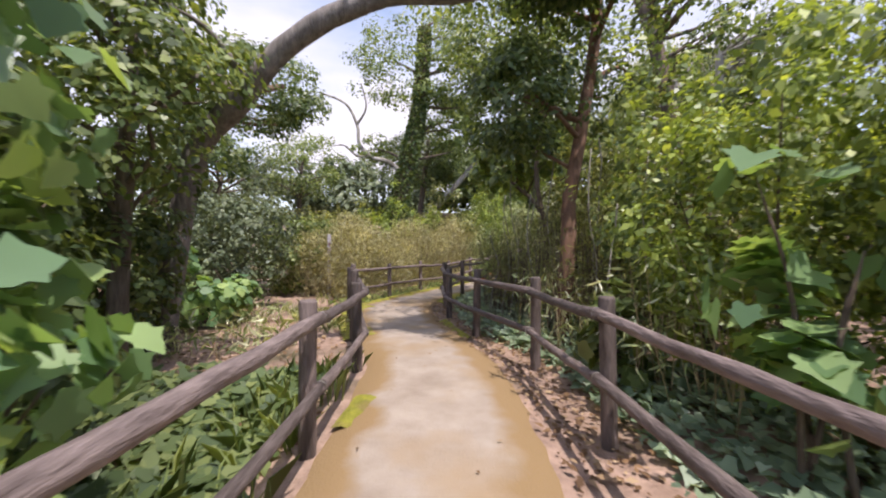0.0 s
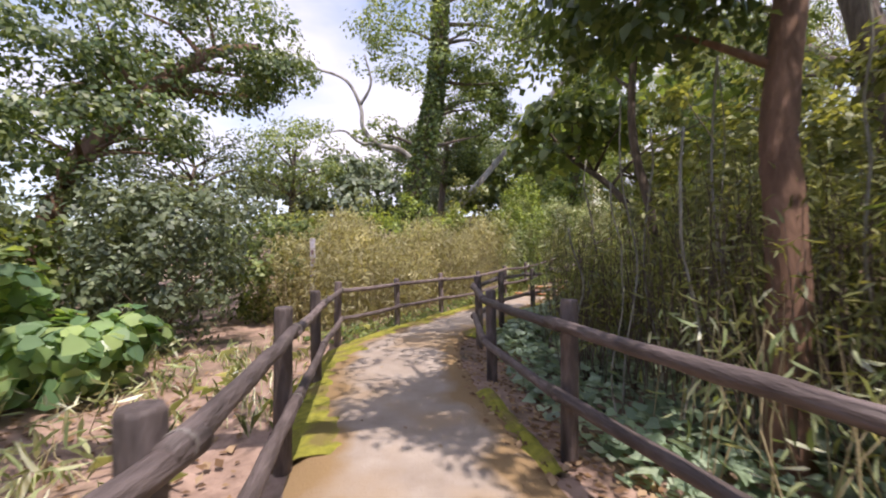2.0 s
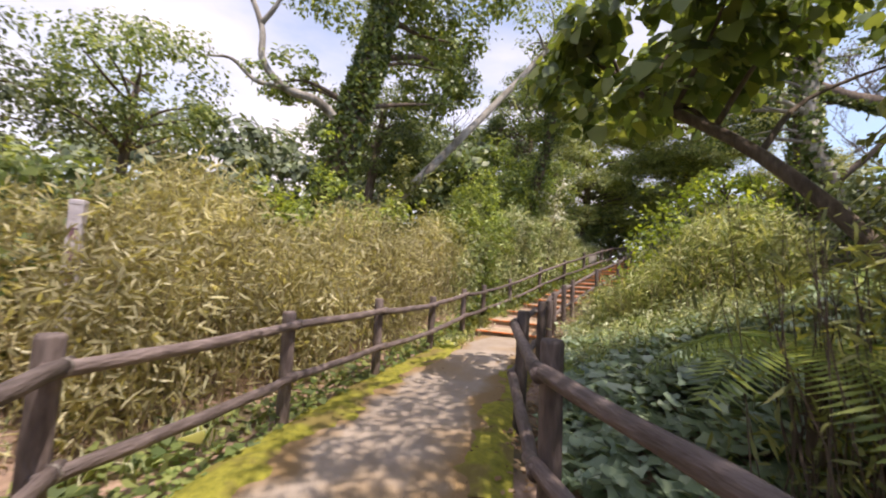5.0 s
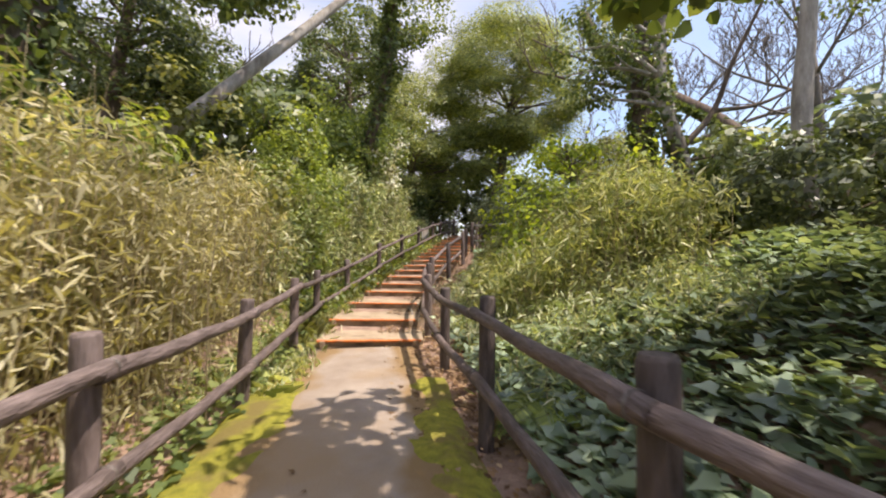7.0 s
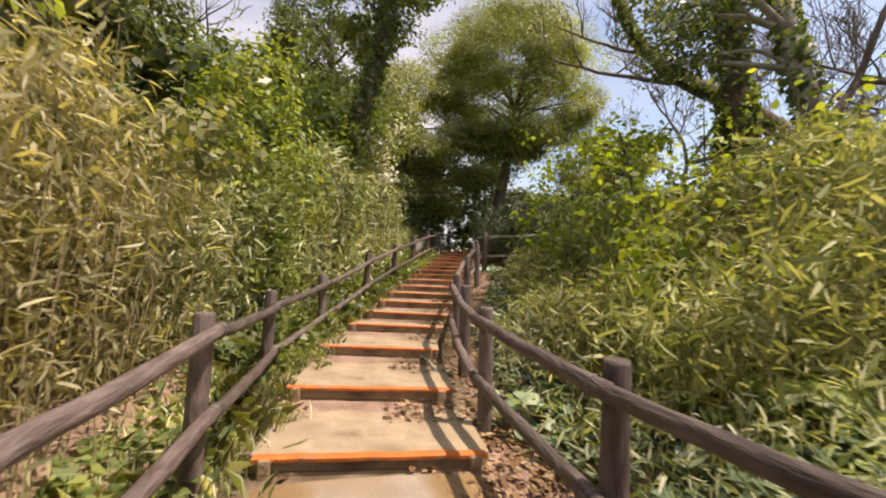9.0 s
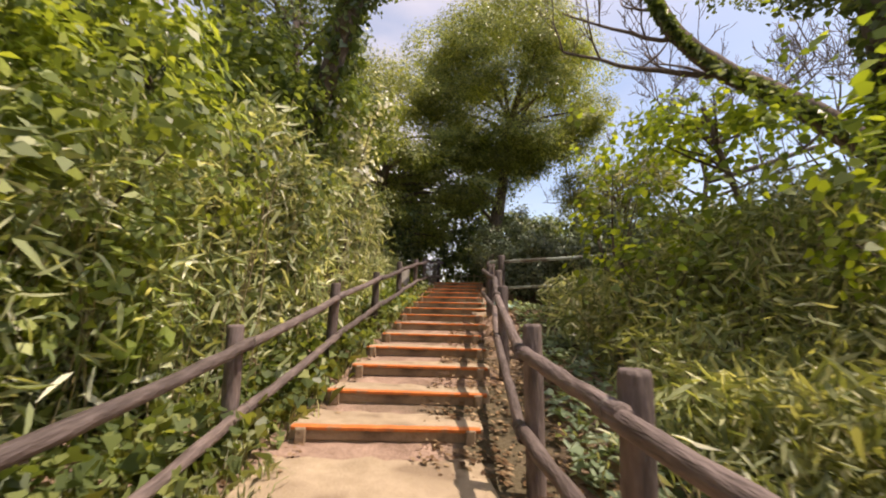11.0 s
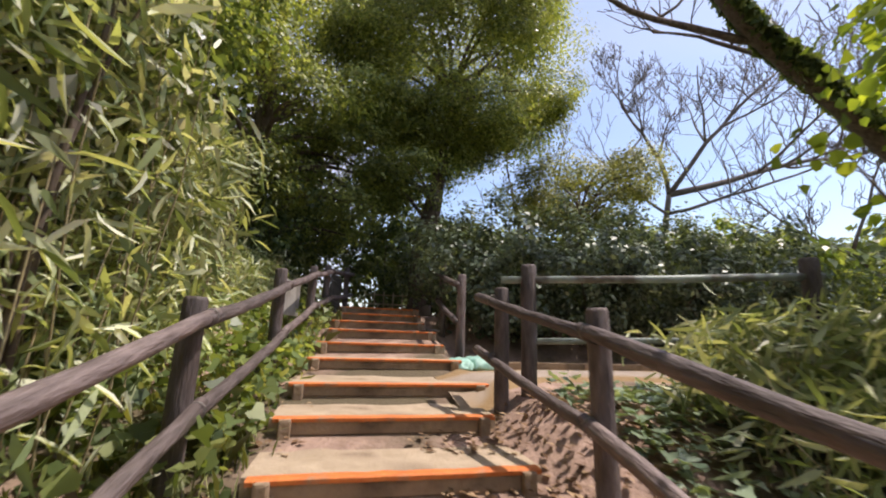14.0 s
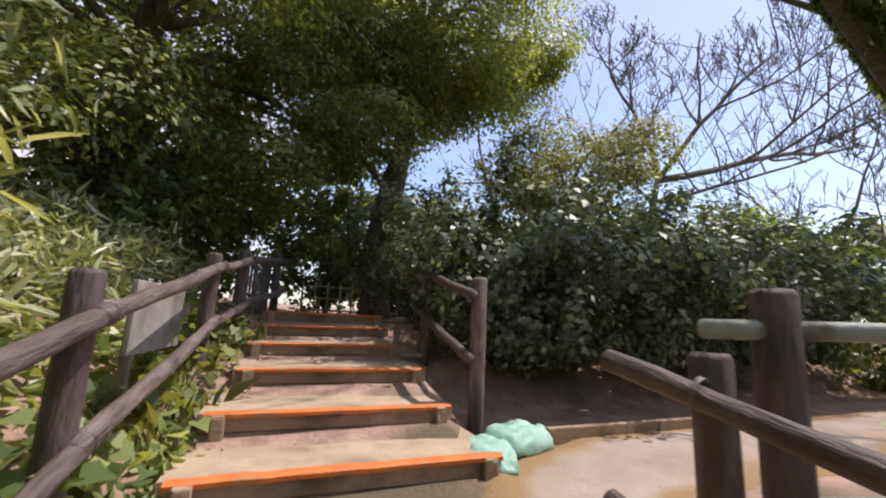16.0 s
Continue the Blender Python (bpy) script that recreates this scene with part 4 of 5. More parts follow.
bamboo_thicket("olive and tan bamboo grass on the sunny bank", xy, 1.65, 46000, 0.14, L_BANK, 68, 800, lift=0.0, heights=rise)
xy = in_band(RS, [(-2.0, 5.2), (-2.6, 7.5), (-3.2, 9.5)], 130, -2.6, -0.4)
bamboo_thicket("sparse pale grass tufts on the bare earth", xy, 0.38, 800, 0.17, L_SASA, 66, 90)
xy = in_band(RS, FENCE_L[10:18], 240, -0.35, 0.3)
stuff("grass", blades("grass", on_ground(np.repeat(xy, 7, 0) + RS.normal(0, 0.06, (len(xy) * 7, 2))), 0.22, 0.009, L_OLIVE, RS, 0.9), "green grass tufts at the foot of the fence", "grass")
xy = in_band(RS, FENCE_L[9:13], 320, -0.6, 0.42)
stuff("grass", blades("grass", on_ground(np.repeat(xy, 7, 0) + RS.normal(0, 0.06, (len(xy) * 7, 2))), 0.16, 0.009, L_SASA, RS, 1.0), "short yellowish grass beside the lower steps", "grass")
xy = in_band(RS, FENCE_L[4:8], 90, -1.6, -0.15)
stuff("grass", blades("grass", on_ground(np.repeat(xy, 7, 0) + RS.normal(0, 0.06, (len(xy) * 7, 2))), 0.20, 0.010, L_SASA, RS, 1.0), "dry grass tufts on the bare earth", "grass")
xy = in_band(RS, FENCE_L[0:4], 90, -0.7, 0.0)
stuff("grass", blades("grass", on_ground(np.repeat(xy, 6, 0) + RS.normal(0, 0.05, (len(xy) * 6, 2))), 0.30, 0.012, L_MID, RS, 0.7), "thin grass under the fence rails", "grass")

# ---- shrubs ----
SHRUBS = [
    # label, x, y, radius, height, leaves, material, leaf size, shape, up
    ("tall shrub with glossy yellow-green leaves", 2.7, 3.3, 1.0, 3.0, 8000, L_BRIGHT, 0.08, "oval", 0.5),
    ("dense mid-green broad-leaved shrub", 3.3, 1.9, 1.2, 3.4, 8500, L_MID, 0.085, "oval", 0.5),
    ("dense mid-green broad-leaved shrub", 3.2, 4.8, 1.3, 3.4, 7000, L_MID, 0.095, "oval", 0.5),
    ("dark shrub in the shade of the trees", 4.4, 6.6, 1.5, 3.2, 6000, L_OLIVE, 0.12, "oval", 0.5),
    ("dark shrub in the shade of the trees", 3.6, 8.6, 1.5, 3.4, 6000, L_OLIVE, 0.12, "oval", 0.5),
    ("dark leafy shrub beyond the fence", -4.2, 4.6, 1.1, 2.3, 5200, L_DARK, 0.11, "oval", 0.5),
    ("dark leafy shrub beyond the fence", -5.0, 9.6, 1.4, 2.9, 7000, L_GREY, 0.10, "oval", 0.5),
    ("dark leafy shrub beyond the fence", -3.0, 2.2, 1.0, 2.8, 4200, L_DARK, 0.12, "oval", 0.5),
    ("bright low shrub with broad leaves", -4.4, 7.4, 0.6, 1.0, 800, L_BIG, 0.17, "broad", 0.6),
    ("mixed green shrub beyond the bare earth", -6.4, 8.0, 1.3, 2.0, 4800, L_MID, 0.11, "oval", 0.5),
    ("mixed green shrub beyond the bare earth", -6.6, 11.2, 1.6, 2.8, 5200, L_GREY, 0.11, "oval", 0.5),
    ("mixed green shrub beyond the bare earth", -4.7, 12.6, 1.3, 2.4, 4800, L_MID, 0.11, "oval", 0.5),
    ("dull green shrub behind the bamboo grass", -4.4, 15.2, 1.5, 3.0, 4800, L_OLIVE, 0.12, "oval", 0.5),
    ("yellow-green shrub behind the bamboo grass", -2.0, 16.4, 1.6, 3.1, 6000, L_BRIGHT, 0.10, "oval", 0.5),
    ("yellow-green shrub behind the bamboo grass", 0.2, 18.6, 1.5, 3.2, 5200, L_OLIVE, 0.11, "oval", 0.5),
    ("bright green leafy shrub beside the steps", 2.1, 20.1, 1.2, 3.6, 7000, L_BRIGHT, 0.10, "oval", 0.5),
    ("bright green leafy shrub beside the steps", 3.6, 21.6, 1.1, 3.2, 6000, L_MID, 0.10, "oval", 0.5),
    ("green shrub among the dwarf bamboo", 5.3, 23.4, 1.2, 3.3, 5600, L_MID, 0.10, "oval", 0.5),
    ("dull shrub at the top of the bank", 7.6, 12.2, 1.6, 1.9, 4600, L_GREY, 0.12, "oval", 0.5),
    ("dull shrub at the top of the bank", 6.6, 9.8, 1.6, 2.2, 4600, L_OLIVE, 0.12, "oval", 0.5),
    ("dark shrub under the trees at the head of the steps", 9.6, 27.4, 1.4, 2.6, 5000, L_DARK, 0.11, "oval", 0.5),
    ("dark shrub under the trees at the head of the steps", 12.2, 28.8, 1.5, 3.0, 5000, L_DARK, 0.11, "oval", 0.5),
    ("dark shrub under the trees at the head of the steps", 14.8, 27.6, 1.5, 3.0, 5000, L_DARK, 0.11, "oval", 0.5),
    ("dark shrub closing the head of the steps", 15.9, 26.2, 1.4, 2.4, 6000, L_DARK, 0.10, "oval", 0.5),
    ("dark shrub closing the head of the steps", 17.2, 24.4, 1.4, 2.2, 6000, L_DARK, 0.10, "oval", 0.5),
    ("leafy shrub beside the upper fence", 12.6, 23.8, 1.1, 2.2, 8000, L_GREY, 0.09, "oval", 0.5),
    ("glossy dark hedge shrub above the landing", 11.3, 22.3, 1.15, 1.9, 13000, L_HEDGE, 0.085, "oval", 0.6),
    ("glossy dark hedge shrub above the landing", 12.3, 21.2, 1.35, 2.0, 13000, L_HEDGE, 0.085, "oval", 0.6),
    ("glossy dark hedge shrub above the landing", 13.5, 20.0, 1.35, 2.0, 13000, L_HEDGE, 0.09, "oval", 0.6),
    ("dark hedge shrub beside the handrail", 14.9, 18.7, 1.3, 2.1, 9000, L_HEDGE, 0.10, "oval", 0.6),
    ("bright green hedge shrub beside the handrail", 15.8, 19.0, 1.3, 2.3, 4200, L_BRIGHT, 0.11, "oval", 0.6),
    ("dull green shrub at the end of the side path", 15.6, 16.6, 1.3, 1.9, 4000, L_MID, 0.11, "oval", 0.6),
]
for i, (label, x, y, r, h, n, m, size, shape, up) in enumerate(SHRUBS):
    make_shrub(label, x, y, r, h, n, m, size, shape, 100 + i, up, spread=0.17)
for k, (x, y, r, h, n) in enumerate([(5.5, 15.6, 0.9, 1.9, 620), (7.0, 16.8, 0.9, 2.0, 620), (5.6, 14.3, 0.8, 1.7, 560), (7.9, 17.6, 0.8, 1.9, 520), (8.4, 16.0, 0.9, 2.5, 700), (4.5, 15.0, 0.6, 1.3, 300), (6.6, 17.7, 0.5, 1.3, 260)]):
    make_shrub("loose sapling with lime-green leaves on the bank", x, y, r, h, n, L_LIME, 0.08, "broad", 220 + k, 0.6, stems=8, spread=0.26, low=0.4, per=12)
make_shrub("bright green climber over the dwarf bamboo", 4.5, 22.5, 1.0, 3.5, 4200, L_BRIGHT, 0.10, "broad", 230, 0.5, stems=8, spread=0.24, low=0.75)
make_shrub("climber with bleached white leaves above the dwarf bamboo", 5.45, 22.1, 0.6, 2.5, 700, L_WHITE, 0.11, "oval", 201, 0.5, low=0.95)
make_shrub("near shrub with big lobed light green leaves", -1.72, 1.3, 0.42, 2.4, 420, L_BIG, 0.15, "lobed", 203, 0.2, stems=7, spread=0.16, droop=1.3, per=10)
make_shrub("palmate broad-leaved shrub beside the fence", 1.95, 2.1, 0.3, 1.15, 60, L_BIG, 0.17, "lobed", 204, 0.7, stems=5, spread=0.12, low=0.6, per=5)
make_shrub("palmate broad-leaved shrub beside the fence", 1.8, 3.9, 0.4, 0.9, 80, L_MID, 0.15, "lobed", 205, 0.7, stems=5, spread=0.12, per=7)
make_shrub("young sapling with translucent yellow-green leaves", 7.6, 18.6, 0.55, 2.1, 320, L_LIME, 0.09, "broad", 206, 0.5, stems=8, spread=0.2, low=0.9, per=14)


# ---- ferns ----
def make_fern(label, x, y, z_up, length, fronds, seed):
    rng = random.Random(seed)
    rs = np.random.RandomState(seed)
    z = gz(x, y)
    ob = thing("fern", label, "fern", at=(x, y, z))
    if z_up > 0.2:
        v, f = tube([(0, 0, -0.1), (0.02, 0, z_up * 0.5), (0, 0, z_up)], [0.06, 0.05, 0.045], 9, 0.1, rng)
        child("stem", mesh_from("stem", v, f, M_BARK, True), ob, "short fibrous stem")
    for k in range(fronds):
        w = 2 * math.pi * k / fronds + rng.uniform(-0.2, 0.2)
        ln = length * rng.uniform(0.8, 1.15)
        out = Vector((math.cos(w), math.sin(w), 0))
        side = Vector((-out.y, out.x, 0))
        pts = [Vector((0, 0, z_up)) + out * ln * t + Vector((0, 0, ln * (0.55 * t - 0.75 * t * t))) for t in [i / 16 for i in range(17)]]
        v, f = tube(pts, [0.006 * (1 - 0.7 * i / 16) for i in range(17)], 4)
        for i in range(1, 17):
            wd = 0.30 * length * math.sin(math.pi * (0.12 + 0.86 * i / 17)) ** 0.8
            d = (pts[i] - pts[i - 1]).normalized()
            for s in (-1, 1):
                for sub in (0.0, 0.5):
                    b = pts[i - 1].lerp(pts[i], sub)
                    tip = b + side * s * wd + d * wd * 0.35 - Vector((0, 0, wd * 0.18))
                    m1 = b.lerp(tip, 0.4)
                    o = len(v)
                    v += [b, m1 + d * 0.012, tip, m1 - d * 0.012]
                    f.append((o, o + 1, o + 2, o + 3))
        child("frond", mesh_from("frond", v, f, L_BRIGHT), ob)


make_fern("large green fern arching over the fence", 1.55, 9.7, 0.85, 0.95, 11, 71)
make_fern("green fern among the ivy", 1.9, 12.9, 0.1, 0.45, 8, 72)
make_fern("light green fern among the bamboo grass", 3.8, 14.3, 0.3, 0.5, 10, 73)

# ---- trees ----
make_tree("tree with a thick grey limb arching over the path", [(-4.0, 5.7, 0), (-3.4, 5.5, 2.4), (-2.6, 5.2, 3.2), (-1.8, 5.0, 3.9), (-0.7, 4.9, 4.35), (0.3, 5.0, 4.45), (1.6, 5.6, 5.2)], 0.17, 0.09,
          [((-4.2, 5.0, 4.3), (1.2, 1.0, 0.8), 20, 70, 0.22), ((0.6, 6.0, 5.8), (2.2, 1.4, 0.8), 30, 60, 0.25)], L_MID, 0.11, bark=M_GREYBARK, seed=301, limbs=14)
make_tree("tall trunk wrapped in dark ivy behind the bamboo grass", [(-2.1, 17.3, 0), (-1.9, 17.3, 3), (-1.4, 17.4, 5.5), (-1.0, 17.5, 7.5), (-0.8, 17.8, 11)], 0.36, 0.20,
          [((-0.4, 18.5, 9.6), (3.4, 2.4, 2.2), 120, 70, 0.38), ((0.1, 18.2, 7.0), (0.8, 0.8, 1.9), 30, 60, 0.24), ((0.7, 20.0, 7.5), (1.1, 0.9, 1.2), 34, 130, 0.28), ((-3.3, 17.6, 5.6), (0.9, 0.7, 0.5), 14, 50, 0.2)],
          L_MID, 0.14, bark=M_BARK, seed=302, limbs=12, ivy=7000,
          boughs=[([(-1.7, 17.3, 4.5), (-2.3, 17.05, 4.95), (-3.0, 17.0, 5.15), (-3.5, 17.0, 5.7), (-3.6, 17.0, 6.5), (-4.1, 17.0, 7.4), (-5.2, 17.1, 7.9)], 0.11, 0.04),
                  ([(-3.0, 17.0, 5.15), (-3.6, 16.9, 5.2), (-4.1, 16.9, 5.6), (-4.6, 16.9, 5.6)], 0.06, 0.02),
                  ([(-3.6, 17.0, 6.5), (-3.2, 16.9, 7.2), (-3.4, 16.9, 8.2)], 0.06, 0.02)])
make_tree("leaning reddish-barked tree beside the fence", [(1.75, 6.0, 0), (1.9, 6.15, 1.4), (1.95, 6.25, 2.1), (2.2, 6.4, 3.3), (2.5, 6.6, 5.0), (2.6, 6.8, 6.6)], 0.13, 0.07,
          [((2.7, 6.2, 5.6), (1.5, 1.6, 1.1), 44, 60, 0.26), ((2.2, 7.8, 4.4), (1.3, 1.4, 1.1), 44, 60, 0.26), ((1.6, 5.2, 5.2), (0.7, 1.0, 0.5), 40, 150, 0.3), ((1.2, 6.4, 3.5), (0.7, 1.0, 0.8), 44, 70, 0.2)], L_DARK, 0.11, bark=M_REDBARK, seed=304, limbs=16)
make_tree("slender tree in the shade behind the fence", [(2.2, 8.65, 0), (2.2, 8.6, 1.5), (2.0, 8.7, 3.0), (2.3, 8.9, 5.2)], 0.06, 0.04,
          [((2.0, 9.4, 5.0), (1.5, 1.3, 1.5), 46, 60, 0.28), ((1.1, 8.8, 5.7), (1.1, 1.8, 0.6), 36, 80, 0.27)], L_MID, 0.11, bark=M_BARK, seed=305, limbs=16)
make_tree("dark tree with large leaves overhanging the path", [(3.0, 9.9, 0), (2.9, 10.2, 1.5), (2.5, 10.9, 2.5), (2.0, 11.6, 3.2), (1.7, 12.2, 3.9)], 0.075, 0.035,
          [((1.9, 11.7, 3.6), (1.2, 1.3, 0.6), 26, 50, 0.22), ((3.2, 10.6, 4.0), (1.2, 1.0, 0.7), 13, 50, 0.25)], L_MID, 0.17, shape="broad", bark=M_BARK, seed=306, limbs=14)
make_tree("tall shade tree behind the fence", [(5.2, 8.4, 0), (5.0, 8.6, 3.0), (4.8, 9.2, 6.0), (4.4, 10, 8.5)], 0.22, 0.10,
          [((5.4, 8.0, 7.0), (1.8, 1.8, 1.6), 18, 70, 0.34)], L_DARK, 0.13, seed=307, limbs=20)
make_tree("broad tree with dark leaf sprays over the clearing", [(-7.4, 9.9, 0), (-7.2, 10.1, 2.4), (-6.6, 10.9, 4.2), (-5.8, 12.0, 5.8), (-5.2, 13.2, 6.6)], 0.22, 0.08,
          [((-5.9, 12.3, 6.1), (2.3, 2.0, 1.2), 100, 90, 0.28), ((-7.4, 10.6, 5.0), (1.8, 1.6, 1.0), 60, 80, 0.28), ((-6.8, 10.2, 3.5), (1.6, 1.5, 1.1), 60, 80, 0.26)], L_DARK, 0.12, bark=M_REDBARK, seed=309, limbs=26)
make_tree("round-headed green tree beyond the clearing", [(-6.2, 17.2, 0), (-6.1, 17.1, 2.5), (-5.9, 17.0, 4.8)], 0.14, 0.06,
          [((-5.9, 16.9, 4.7), (1.7, 1.5, 1.3), 80, 60, 0.25)], L_MID, 0.11, seed=310, limbs=16)
make_tree("grey-green tree beyond the clearing", [(-9.0, 15.5, 0), (-8.8, 15.5, 2.2), (-8.4, 15.5, 4.2)], 0.14, 0.06,
          [((-8.5, 15.6, 4.0), (2.2, 1.8, 1.3), 80, 55, 0.3)], L_GREY, 0.12, seed=311, limbs=18)
make_tree("pale trunk leaning across above the bamboo grass", [(-1.4, 18.9, 0), (-1.0, 18.95, 2.4), (-0.11, 19.07, 3.47), (1.5, 19.45, 5.36), (3.08, 19.83, 7.25), (4.6, 20.3, 9.2)], 0.15, 0.08,
          [((5.0, 20.4, 9.8), (1.6, 1.4, 0.9), 30, 60, 0.3)], L_MID, 0.12, bark=M_PALEBARK, seed=312, limbs=10)
make_tree("dark leafy tree behind the bamboo grass", [(-1.4, 22.8, 0), (-1.3, 22.7, 3.0), (-1.0, 22.6, 5.6), (-0.8, 22.6, 7.4)], 0.20, 0.10,
          [((-1.4, 22.5, 6.2), (1.9, 1.4, 1.7), 110, 110, 0.32), ((0.4, 22.7, 6.0), (1.0, 0.9, 1.0), 40, 100, 0.26)], L_DARK, 0.11, seed=323, limbs=22)
make_tree("slender tree with hanging lime-green leaves", [(8.8, 17.0, 0), (8.8, 17.1, 2.2), (8.7, 17.4, 3.4), (8.6, 17.6, 4.4)], 0.06, 0.03,
          [((8.6, 17.6, 4.0), (0.8, 0.8, 0.6), 24, 36, 0.24)], L_LIME, 0.10, shape="broad", seed=325, limbs=14)
make_tree("upright trunk hung with ivy above the steps", [(4.3, 23.2, 0), (4.6, 22.4, 3.0), (4.9, 20.95, 6.2), (5.0, 20.8, 8.5)], 0.17, 0.12,
          [((5.6, 21.2, 8.8), (1.5, 1.2, 1.0), 60, 80, 0.28), ((5.0, 21.6, 7.2), (0.8, 0.7, 0.9), 40, 80, 0.22)], L_MID, 0.11, seed=321, limbs=10, ivy=2600)
make_tree("large dense evergreen tree with a rounded crown", [(13.8, 25.6, 0), (13.7, 25.5, 4.0), (14.0, 25.3, 6.0), (14.4, 25.2, 9.0)], 0.34, 0.12,
          [((14.2, 25.2, 9.9), (3.3, 3.0, 3.5), 150, 950, 0.66), ((12.7, 25.9, 6.4), (1.4, 1.3, 1.5), 30, 600, 0.5)], L_EVER, 0.09, seed=313, limbs=26)
make_tree("dark spreading tree at the head of the steps", [(9.9, 28.0, 0), (10.0, 27.8, 3.2), (9.9, 27.3, 5.0), (9.6, 26.8, 8.0)], 0.30, 0.12,
          [((10.2, 27.4, 7.0), (2.7, 2.2, 3.0), 60, 560, 0.5), ((8.6, 26.4, 6.0), (1.8, 1.5, 2.0), 34, 420, 0.42), ((11.6, 26.6, 5.2), (1.5, 1.2, 1.4), 40, 210, 0.28)], L_EVER, 0.085, seed=314, limbs=50)
make_tree("leafy tree overhanging the steps", [(5.6, 25.4, 0), (5.7, 25.0, 3.2), (6.0, 24.4, 4.8)], 0.16, 0.06,
          [((6.1, 24.0, 5.3), (1.4, 1.2, 1.1), 90, 60, 0.22)], L_MID, 0.10, seed=315, limbs=24)
make_tree("small round evergreen tree behind the hedge", [(16.9, 22.3, 0), (16.9, 22.2, 3.6), (16.8, 22.1, 5.6)], 0.14, 0.06,
          [((16.8, 22.1, 6.0), (1.9, 1.9, 0.85), 46, 420, 0.42)], L_OLIVE, 0.085, seed=316, limbs=24)
make_tree("crooked pale trunk on the bank with a leafy top", [(8.4, 14.5, 0), (8.4, 14.5, 2.0), (8.3, 14.5, 3.1), (8.0, 14.7, 4.4), (8.15, 14.9, 5.6), (8.7, 15.0, 7.4)], 0.19, 0.11,
          [((9.0, 15.2, 8.2), (1.5, 1.2, 0.7), 20, 90, 0.3), ((7.2, 15.8, 5.6), (0.8, 0.9, 1.2), 30, 80, 0.24)], L_DARK, 0.10, bark=M_PALEBARK, seed=317, limbs=14, ivy=900,
          boughs=[([(8.3, 14.5, 3.6), (9.0, 14.2, 4.4), (9.2, 13.9, 5.4), (9.6, 13.5, 6.6)], 0.07, 0.03), ([(9.0, 14.2, 4.4), (9.9, 13.6, 4.6), (10.8, 12.9, 5.2)], 0.05, 0.02), ([(8.3, 14.5, 3.3), (9.4, 13.9, 3.5), (10.4, 13.0, 3.3)], 0.045, 0.02)], bough_bark=M_BARK)
make_tree("dark trunk wrapped in ivy on the bank", [(9.1, 15.7, 0), (9.05, 15.7, 3.0), (9.0, 15.7, 4.6), (9.2, 15.9, 8.0)], 0.30, 0.18,
          [((10.2, 16.4, 7.8), (1.4, 1.2, 0.9), 22, 80, 0.3)], L_DARK, 0.10, seed=322, limbs=10, ivy=2200)
make_tree("straight grey trunk on the bank", [(8.6, 12.6, 0), (8.5, 12.7, 3.5), (8.6, 12.6, 5.5), (8.4, 12.4, 8.5)], 0.18, 0.09,
          [((10.6, 11.8, 7.4), (1.9, 1.7, 0.8), 36, 90, 0.30)], L_DARK, 0.12, bark=M_PALEBARK, seed=318, limbs=20)
make_tree("dark leafy tree close beside the start of the path", [(-3.5, 4.3, 0), (-3.4, 4.3, 1.6), (-3.2, 4.2, 3.4)], 0.12, 0.05,
          [((-3.3, 4.2, 3.0), (1.0, 1.1, 1.5), 70, 80, 0.24), ((-3.6, 3.0, 4.3), (1.1, 1.0, 0.8), 26, 70, 0.24)], L_MID, 0.11, seed=319, limbs=18)
make_tree("dark upright tree behind the shrubs beside the steps", [(6.6, 27.6, 0), (6.6, 27.5, 4.0), (6.7, 27.4, 7.0), (6.6, 27.4, 10.0)], 0.22, 0.10,
          [((6.6, 27.4, 9.2), (2.2, 1.9, 2.8), 90, 150, 0.34)], L_DARK, 0.13, seed=320, limbs=26)
make_bare_tree("arching trunk wrapped in ivy with bare boughs", [(16.6, 13.4, 0), (16.3, 14.6, 4.0), (15.3, 16.2, 6.0), (14.4, 17.2, 6.9), (13.45, 18.15, 7.6), (12.6, 18.9, 8.6), (12.2, 19.4, 10.2)], 0.36,
               [(0.66, (-0.45, 1.0, 0.1), 4.2, 0.085, 3), (0.58, (0.2, 1.0, 0.5), 3.0, 0.06, 3), (0.8, (-0.3, 1.0, 0.3), 3.4, 0.06, 3), (0.9, (0.6, 0.5, 0.6), 3.0, 0.05, 3)], 331, M_BARK, ivy=6500)
make_bare_tree("bare spreading tree behind the hedge", [(19.6, 20.4, 0), (19.5, 20.3, 3.6), (19.2, 19.8, 6.5)], 0.17,
               [(1.0, (3.0, -6.4, 2.4), 8.4, 0.11, 4), (1.0, (-0.1, 0.25, 1.0), 3.6, 0.08, 4), (1.0, (0.5, -1.6, 2.2), 5.2, 0.085, 4), (0.93, (0.6, -3.0, 0.7), 5.0, 0.06, 3), (0.97, (-0.4, 1.2, 1.0), 3.0, 0.05, 3)], 332, M_DARKTWIG, fork=4)
make_bare_tree("bare spreading tree behind the hedge", [(21.0, 14.6, 0), (20.8, 14.8, 3.6), (20.4, 15.4, 4.6)], 0.10,
               [(0.9, (0.3, -1.0, 0.5), 4.6, 0.05, 4), (1.0, (0, -0.2, 0.8), 3.4, 0.05, 4), (0.85, (0.2, 1.0, 0.3), 3.4, 0.04, 3), (0.95, (-0.2, 0.8, 0.6), 3.2, 0.045, 3)], 333, M_DARKTWIG, fork=4)
